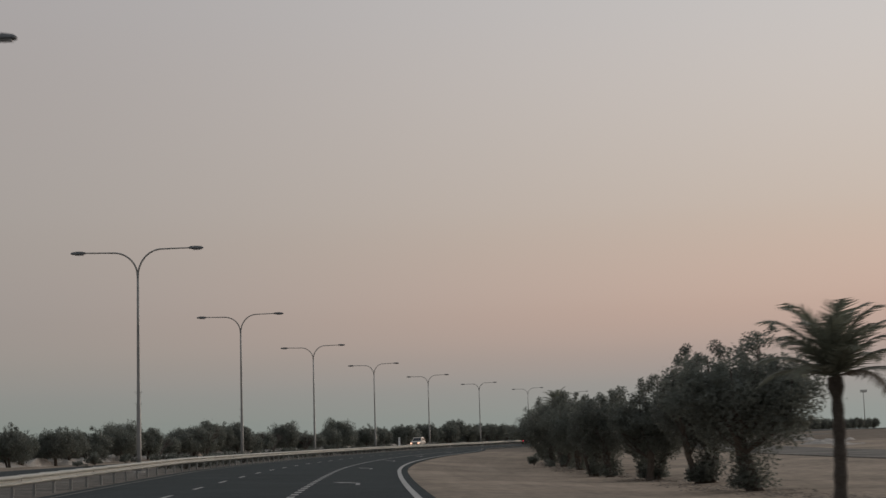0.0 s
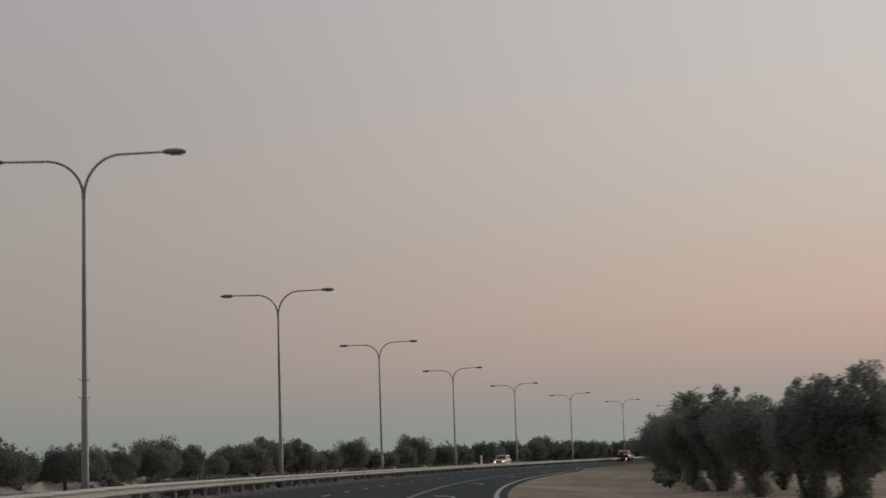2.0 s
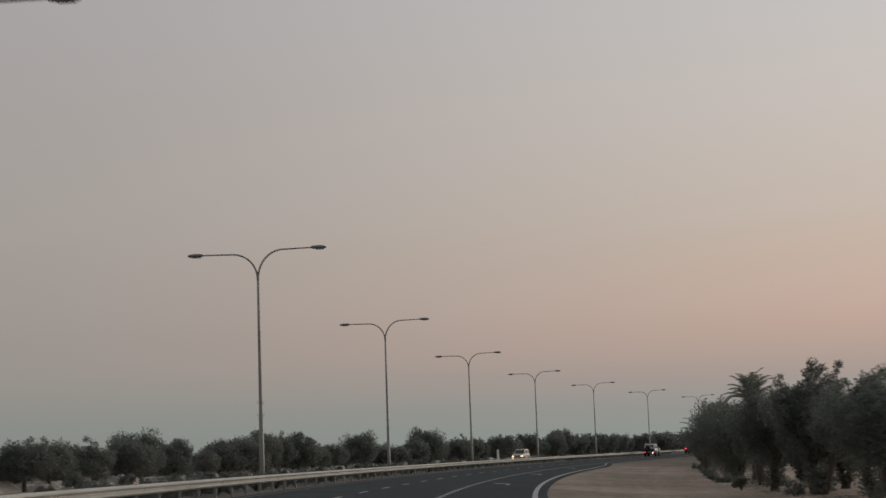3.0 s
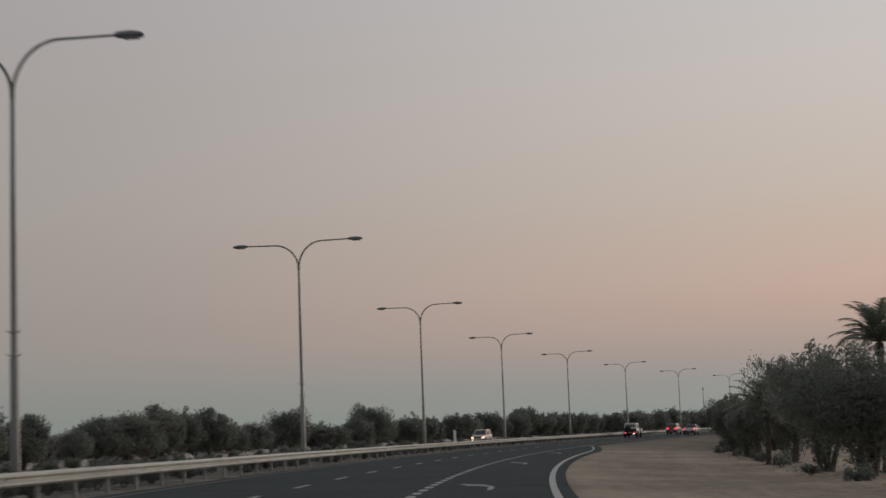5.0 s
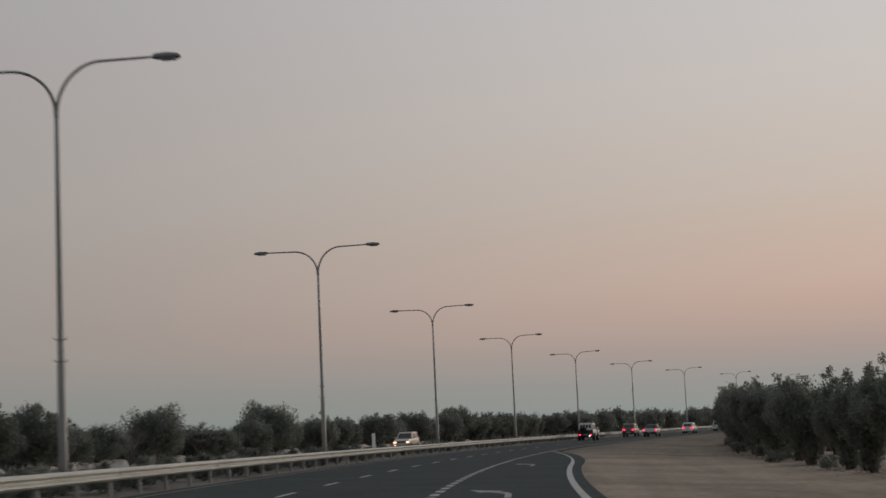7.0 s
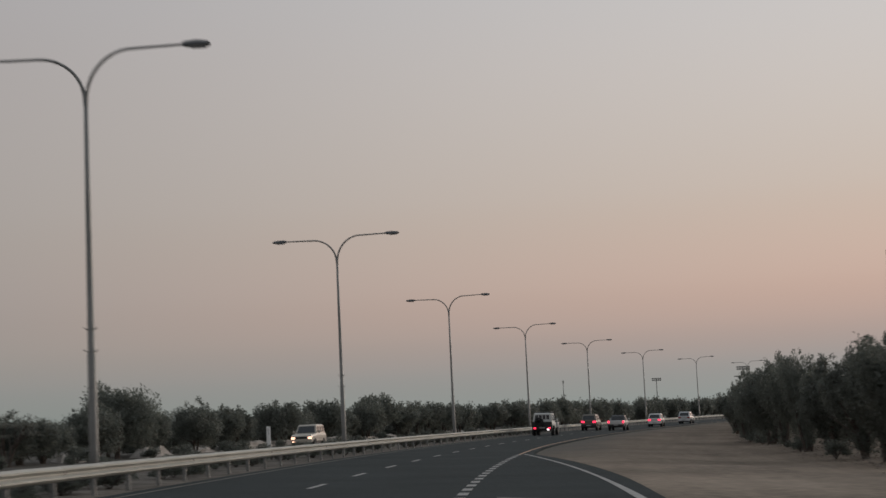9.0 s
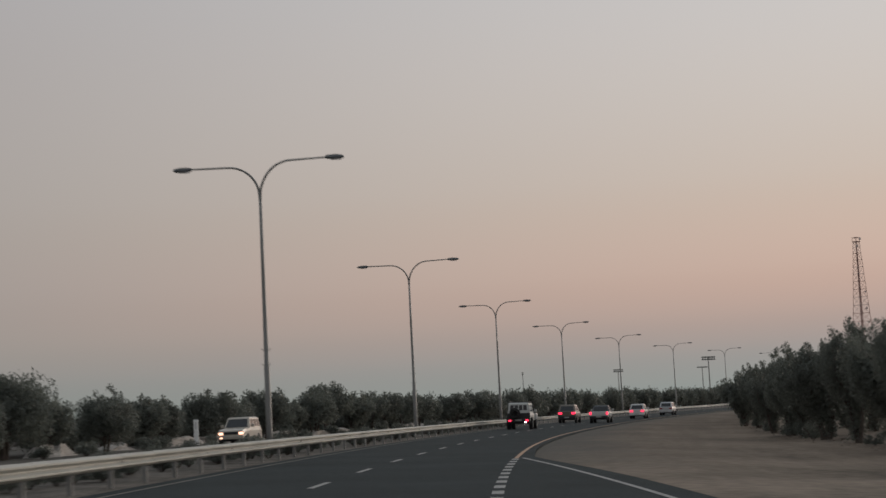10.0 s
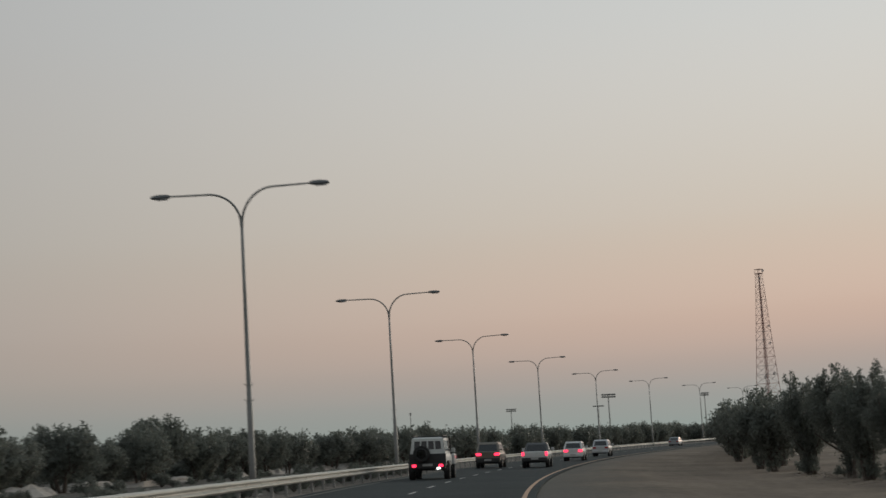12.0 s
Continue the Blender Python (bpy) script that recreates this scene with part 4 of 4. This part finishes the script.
    if rack:
        for y in (r1 + 0.2, (r1 + f1) / 2, f1 - 0.25):
            bm = bmesh.new(); add_box(bm, (-wt * 0.98, y - 0.03, tall - 0.03), (wt * 0.98, y + 0.03, tall + 0.06), 0.01)
            part("roof_bar", bm, BLACK_TRIM, root)
        for sx in (-1, 1):
            bm = bmesh.new(); add_box(bm, (sx * wt * 0.95 - 0.03, r1 + 0.1, tall + 0.055), (sx * wt * 0.95 + 0.03, f1 - 0.2, tall + 0.095), 0.01)
            part("roof_rail", bm, BLACK_TRIM, root)
    return root


vehicle("off_road_wagon", lean_on_road(250.0, 4.9), "white long-bodied off-road wagon with a spare wheel on its rear doors", "car",
        length=4.9, width=1.86, tall=2.12, belt=1.32, tail=1.28, nose=1.2, floor=0.62, wheel=0.42, cabin=(-2.4, -2.3, 0.35, 0.75), lower=BLACK_TRIM, tails="low", paint=CAR_CREAM, troop=True, rack=True)
vehicle("family_wagon", lean_on_road(288.0, 4.8), "bronze estate four-by-four with its brake lights on", "car",
        length=4.75, width=1.86, tall=1.88, belt=1.2, tail=1.16, nose=1.05, floor=0.48, wheel=0.38, cabin=(-2.3, -1.98, 0.35, 1.1), paint=CAR_GOLD, bumper=BLACK_TRIM)
vehicle("pickup_truck", lean_on_road(283.0, 8.6), "white pickup with a dark cab and tall lit tail lights", "pickup truck",
        length=5.2, width=1.85, tall=1.74, belt=1.14, tail=1.12, nose=1.08, floor=0.52, wheel=0.38, cabin=(-0.75, -0.5, 0.7, 1.4), tails="tall", pickup=True, cab_paint=CAR_DARK)
vehicle("compact_wagon", lean_on_road(318.0, 9.0), "white compact off-roader with its brake lights on", "car",
        length=4.5, width=1.82, tall=1.75, belt=1.1, tail=1.06, nose=1.0, floor=0.44, wheel=0.36, cabin=(-2.15, -1.8, 0.35, 1.05))
vehicle("hatchback_wagon", lean_on_road(350.0, 8.8), "silver high-roofed off-roader with unlit tail lights", "car",
        length=4.6, width=1.84, tall=1.82, belt=1.14, tail=1.1, nose=1.02, floor=0.46, wheel=0.37, cabin=(-2.2, -1.9, 0.35, 1.05), paint=CAR_SILVER, lit=False)
vehicle("distant_car", lean_on_road(452.0, 5.2), "small grey car far along the bend", "car",
        length=4.4, width=1.78, tall=1.5, belt=0.98, tail=0.95, nose=0.85, floor=0.36, wheel=0.33, cabin=(-1.9, -1.3, 0.3, 1.1), paint=CAR_GREY, lit=False)
vehicle("oncoming_wagon", on_road(230.0, -13.0, 0.0, 180), "ivory off-road wagon with its head lights on", "car",
        length=4.9, width=1.94, tall=2.08, belt=1.34, tail=1.3, nose=1.24, floor=0.58, wheel=0.42, cabin=(-2.3, -2.1, 0.35, 0.95), paint=CAR_IVORY, lit=False, heads=True)


# ---------------------------------------------------------------- marker post
marker = thing("marker_post", on_road(246.0, -21.2, 0.3), "tall flat white roadside marker post", "marker post")
bm = bmesh.new(); add_box(bm, (-0.2, -0.04, -0.2), (0.2, 0.04, 1.88), 0.02)
part("panel", bm, WHITE_POST, marker)
bm = bmesh.new()
for k in range(5):
    add_box(bm, (-0.07, -0.047, 1.15 + 0.11 * k), (0.05, -0.038, 1.20 + 0.11 * k))
part("lettering", bm, material("grey_lettering", (0.35, 0.35, 0.36), 0.6, vary=0.05), marker, "small unreadable grey marks")


# ---------------------------------------------------------------- lattice tower and floodlights
def tower(x, y, top, foot_w, head_w):
    base_z = float(level(560, -60)) - 0.5
    root = thing("lattice_tower", pose(x, y, base_z, 0, 0, 28), "tall slender red and white lattice radio tower", "tower")
    tall = top - base_z
    red = material("tower_red", (0.30, 0.17, 0.145), 0.7, vary=0.3, scale=0.3)
    pale = material("tower_pale", (0.42, 0.37, 0.36), 0.7, vary=0.25, scale=0.3)
    n = 20
    zs = [tall * (1 - (1 - k / n) ** 1.15) * 0.965 for k in range(n + 1)]
    half = lambda z: (foot_w + (head_w - foot_w) * (z / tall) ** 0.85) / 2
    corners = ((-1, -1), (1, -1), (1, 1), (-1, 1))
    for cx, cy in corners:
        bm = bmesh.new()
        add_tube(bm, [(cx * half(z), cy * half(z), z) for z in zs], [0.17 - 0.06 * z / tall for z in zs], 6)
        part("leg", bm, red, root)
    for k in range(n):
        z0, z1 = zs[k], zs[k + 1]
        for i in range(4):
            (ax, ay), (bx, by) = corners[i], corners[(i + 1) % 4]
            a0, a1 = (ax * half(z0), ay * half(z0), z0), (ax * half(z1), ay * half(z1), z1)
            b0, b1 = (bx * half(z0), by * half(z0), z0), (bx * half(z1), by * half(z1), z1)
            for kind, ends, w in (("brace", (a0, b1), 0.055), ("brace", (b0, a1), 0.055), ("crossbar", (a1, b1), 0.065)):
                bm = bmesh.new()
                add_tube(bm, ends, [w] * 2, 4)
                part(kind, bm, red if k % 4 < 2 else pale, root)
    bm = bmesh.new()
    add_box(bm, (-0.2, -0.2, 0), (0.2, 0.2, tall * 0.96))
    part("cable_ladder", bm, red, root)
    bm = bmesh.new()
    add_box(bm, (-1.4, -1.4, tall * 0.965), (1.4, 1.4, tall * 0.970))
    for cx, cy in corners:
        add_box(bm, (cx * 1.3 - 0.07, cy * 1.3 - 0.07, tall * 0.97), (cx * 1.3 + 0.07, cy * 1.3 + 0.07, tall * 0.995))
    add_box(bm, (-1.4, -1.4, tall * 0.991), (1.4, 1.4, tall * 0.994))
    part("platform", bm, red, root)
    for hx, hz, r in ((1.5, 0.985, 0.75), (-1.3, 0.94, 0.6), (2.6, 0.66, 0.6), (2.9, 0.56, 0.55), (-3.2, 0.36, 0.8), (3.9, 0.38, 0.8)):
        bm = bmesh.new()
        add_tube(bm, [(hx, -1.2, hz * tall), (hx, -1.6, hz * tall)], [r, r * 0.85], 12)
        part("antenna_drum", bm, pale, root)


tower(362.9, 982.3, 85.2, 11.2, 2.0)


def floodlight(x, y, top, cols, rows_n, pitch):
    base_z = float(level(560, -60)) - 0.5
    root = thing("floodlight_mast", pose(x, y, base_z, 0, 0, 14), "distant grey floodlight mast with a rack of lamps", "floodlight", "floodlight masts")
    tall = top - base_z
    bm = bmesh.new()
    add_tube(bm, [(0, 0, 0), (0, 0, tall * 0.5), (0, 0, tall)], [0.34, 0.26, 0.18], 8)
    part("pole", bm, GALV, root)
    wide = cols * pitch
    bm = bmesh.new()
    for k in range(rows_n):
        z = tall - 0.1 - k * 0.95
        add_box(bm, (-wide / 2, -0.1, z - 0.12), (wide / 2, 0.1, z + 0.12))
    part("rack", bm, GALV, root)
    for k in range(rows_n):
        for j in range(cols):
            bm = bmesh.new()
            o = Vector((-wide / 2 + (j + 0.5) * pitch, -0.35, tall - 0.1 - k * 0.95))
            add_box(bm, o - Vector((0.4, 0.2, 0.36)), o + Vector((0.4, 0.2, 0.36)), 0.06)
            part("floodlight", bm, GALV, root)


floodlight(261.9, 1084.0, 25.9, 5, 2, 1.25)
floodlight(253.0, 903.0, 24.7, 6, 2, 1.2)
floodlight(319.1, 1108.7, 25.9, 6, 1, 1.2)
floodlight(338.4, 1003.5, 26.6, 4, 2, 1.2)
floodlight(233.8, 1204.2, 30.1, 1, 2, 1.4)


# ---------------------------------------------------------------- mounds and scrub
def mound_mesh(seed):
    r = random.Random(seed)
    bm = bmesh.new()
    n, rings = 22, 9
    prev = None
    for k in range(rings + 1):
        f = k / rings
        ring = []
        for j in range(n):
            a = j * math.tau / n
            q = 1 - f
            lump = 1 + 0.45 * noise.noise((math.cos(a) * 1.7 + seed, math.sin(a) * 1.7, f * 2))
            z = (1 - q ** 3) ** 0.9 * (0.66 + 0.32 * noise.noise((math.cos(a) * q * 3, math.sin(a) * q * 3 + seed, 1)) + 0.08 * noise.noise((math.cos(a) * q * 8, math.sin(a) * q * 8 + seed, 5))) - 0.12
            ring.append(bm.verts.new((math.cos(a) * q * lump, math.sin(a) * q * lump, z)))
        if prev:
            for j in range(n):
                bm.faces.new((prev[j], prev[(j + 1) % n], ring[(j + 1) % n], ring[j]))
        prev = ring
    bmesh.ops.remove_doubles(bm, verts=bm.verts, dist=1e-4)
    return mesh_of("mound", ready(bm), PALE_SAND)


MOUNDS = [mound_mesh(k + 2) for k in range(5)]


def mound(s, d, a, b, h):
    ob = new("sand_mound", MOUNDS[rng.randrange(5)])
    ob.matrix_basis = on_road(s, d, -0.03, rng.uniform(-25, 25)) @ Matrix.Diagonal((b, a, h, 1))
    tagged(ob, "low mound of pale rubble and sand", "sand mound", "mounds below the trees")


s = 70.0
while s < 420:
    mound(s, -27.6 + rng.uniform(-1.2, 1.4), rng.uniform(2.6, 5.5), rng.uniform(1.4, 2.4), rng.uniform(0.9, 1.5))
    s += rng.uniform(3.0, 8.0) * (1.0 if s < 190 else 2.6)
for k in range(16):
    mound(-30 + 17 * k + rng.uniform(-5, 5), rng.uniform(48, 75), rng.uniform(4, 9), rng.uniform(2, 4), rng.uniform(0.7, 1.6))


def shrub_meshes(seed):
    r = random.Random(seed)
    crown, twigs = bmesh.new(), bmesh.new()
    blobs = [((r.uniform(-0.5, 0.5), r.uniform(-0.5, 0.5), r.uniform(0.1, 0.6)), (r.uniform(0.14, 0.3), r.uniform(0.14, 0.3), r.uniform(0.2, 0.42))) for _ in range(9)]
    leaf_cloud(crown, blobs, 900, 0.07, r)
    for k in range(10):
        a = r.uniform(0, math.tau)
        e = Vector((math.cos(a) * 0.6, math.sin(a) * 0.6, r.uniform(0.4, 0.8)))
        add_tube(twigs, [(0, 0, -0.05), e * 0.5 + Vector((0, 0, 0.1)), e], [0.02, 0.014, 0.006], 4)
    return mesh_of("foliage", crown, LEAF), mesh_of("stem", twigs, TWIG)


SHRUBS = [shrub_meshes(31 + k) for k in range(4)]


def shrub(s, d, size, label="low dark scrub bush in the sand"):
    root = new("shrub")
    root.matrix_basis = on_road(s, d, -0.03, rng.uniform(0, 360)) @ Matrix.Diagonal((size, size, size * rng.uniform(0.7, 1.1), 1))
    tagged(root, label, "shrub", "scrub bushes")
    k = rng.randrange(4)
    part("foliage", SHRUBS[k][0], None, root)
    part("stem", SHRUBS[k][1], None, root)


for k in range(18):
    shrub(-10 + 18 * k + rng.uniform(-3, 3), rng.uniform(-7.5, -0.6), rng.uniform(0.35, 0.75))
for k in range(225):
    if rng.random() < 0.86:
        shrub(8 + 1.25 * k + rng.uniform(-0.6, 0.6), 0.35 + rng.uniform(-0.7, 0.7), rng.uniform(0.65, 1.0), "low dark planting behind the crash barrier")
for s, d in ((-34.2, 24.7), (-23.6, 25.2), (-13.4, 24.8), (-4.8, 24.1)):
    shrub(s, d, rng.uniform(0.75, 0.95), "dark sucker growth at the foot of the trees")
for k in range(6, 24):
    shrub(-46 + 13.0 * k + rng.uniform(-4, 4), 23.6 + rng.uniform(-0.5, 0.8), rng.uniform(0.6, 1.0), "dark sucker growth at the foot of the trees")
for k in range(62):
    shrub(70 + 5.2 * k + rng.uniform(-2, 2), -21.8 + rng.uniform(-2.4, 1.8), rng.uniform(0.7, 1.5))


def shade_litter():
    """Dark leaf bits as the shade round the feet of the roadside row, one mass that nobody could count."""
    r = random.Random(5)
    verts, faces = [], []
    for k in range(120):
        s = -50 + 2.5 * k + r.uniform(-1, 1)
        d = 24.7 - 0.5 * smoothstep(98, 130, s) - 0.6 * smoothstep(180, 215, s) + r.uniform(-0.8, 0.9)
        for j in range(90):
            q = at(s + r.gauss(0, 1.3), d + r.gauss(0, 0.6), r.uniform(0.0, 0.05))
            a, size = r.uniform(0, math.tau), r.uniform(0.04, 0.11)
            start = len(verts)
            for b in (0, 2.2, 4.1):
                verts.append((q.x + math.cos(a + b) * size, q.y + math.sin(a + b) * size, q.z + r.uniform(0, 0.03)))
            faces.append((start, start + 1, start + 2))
    me = bpy.data.meshes.new("shade_litter")
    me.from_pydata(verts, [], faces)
    # the dark brown carries the trees' shade on the sand
    me.materials.append(material("shade_leaves", (0.07, 0.058, 0.045), 0.9, vary=0.35, scale=1.0, fine=9))
    tagged(new("shade_litter", me), "dark brown leaf bits standing in for the shade below the roadside trees", "leaf litter", kind="stuff")


shade_litter()


# ---------------------------------------------------------------- flat-topped thorn trees and bare trees
def thorn_tree(s, d, tall, wide, seed, bare=False):
    r = random.Random(seed)
    root = thing("thorn_tree", on_road(s, d, -0.05, r.uniform(0, 360)),
                 "leafless grey thorn tree among the green trees" if bare else "flat-topped thorn tree with thin layered branches", "tree", "thorn trees")
    bm, crown = bmesh.new(), bmesh.new()
    blobs = []
    for k in range(4):
        a = k * math.tau / 4 + r.uniform(-0.4, 0.4)
        elbow = Vector((math.cos(a) * wide * 0.12, math.sin(a) * wide * 0.12, tall * 0.45))
        add_tube(bm, [(0, 0, -0.1), elbow * 0.6, elbow], [0.12, 0.09, 0.07], 6)
        for j in range(5):
            b = a + r.uniform(-0.9, 0.9)
            reach = wide * r.uniform(0.25, 0.52)
            tip = Vector((math.cos(b) * reach, math.sin(b) * reach, tall * r.uniform(0.72, 1.0)))
            add_tube(bm, [elbow, elbow.lerp(tip, 0.6) + Vector((0, 0, 0.15)), tip], [0.05, 0.03, 0.012], 5)
            for q in range(4 if not bare else 9):
                t2 = tip + Vector((r.uniform(-0.6, 0.6), r.uniform(-0.6, 0.6), r.uniform(0.0, 0.35)))
                add_tube(bm, [elbow.lerp(tip, r.uniform(0.5, 0.95)), t2], [0.016, 0.006], 4)
            blobs.append((tip, (wide * r.uniform(0.12, 0.2), wide * r.uniform(0.12, 0.2), 0.14)))
    part("trunk", ready(bm), TWIG if bare else BARK, root)
    if not bare:
        leaf_cloud(crown, blobs, 1900, 0.07, r)
        part("crown", crown, LEAF_GREY, root)


for s, d, tall, wide, seed, bare in ((199, -28, 3.6, 5.5, 1, False), (196, -25, 2.9, 4.5, 2, False), (174, -27, 3.9, 4.5, 3, True), (180, -26, 3.4, 4.0, 4, True), (139, -24.5, 4.3, 6.5, 5, False),
                                     (207, -27, 2.6, 4.0, 6, True), (272, -27, 3.6, 4.5, 7, False), (100, -27, 3.0, 5.0, 8, False), (122, -26, 2.6, 4.5, 9, True)):
    thorn_tree(s, d, tall, wide, seed, bare)
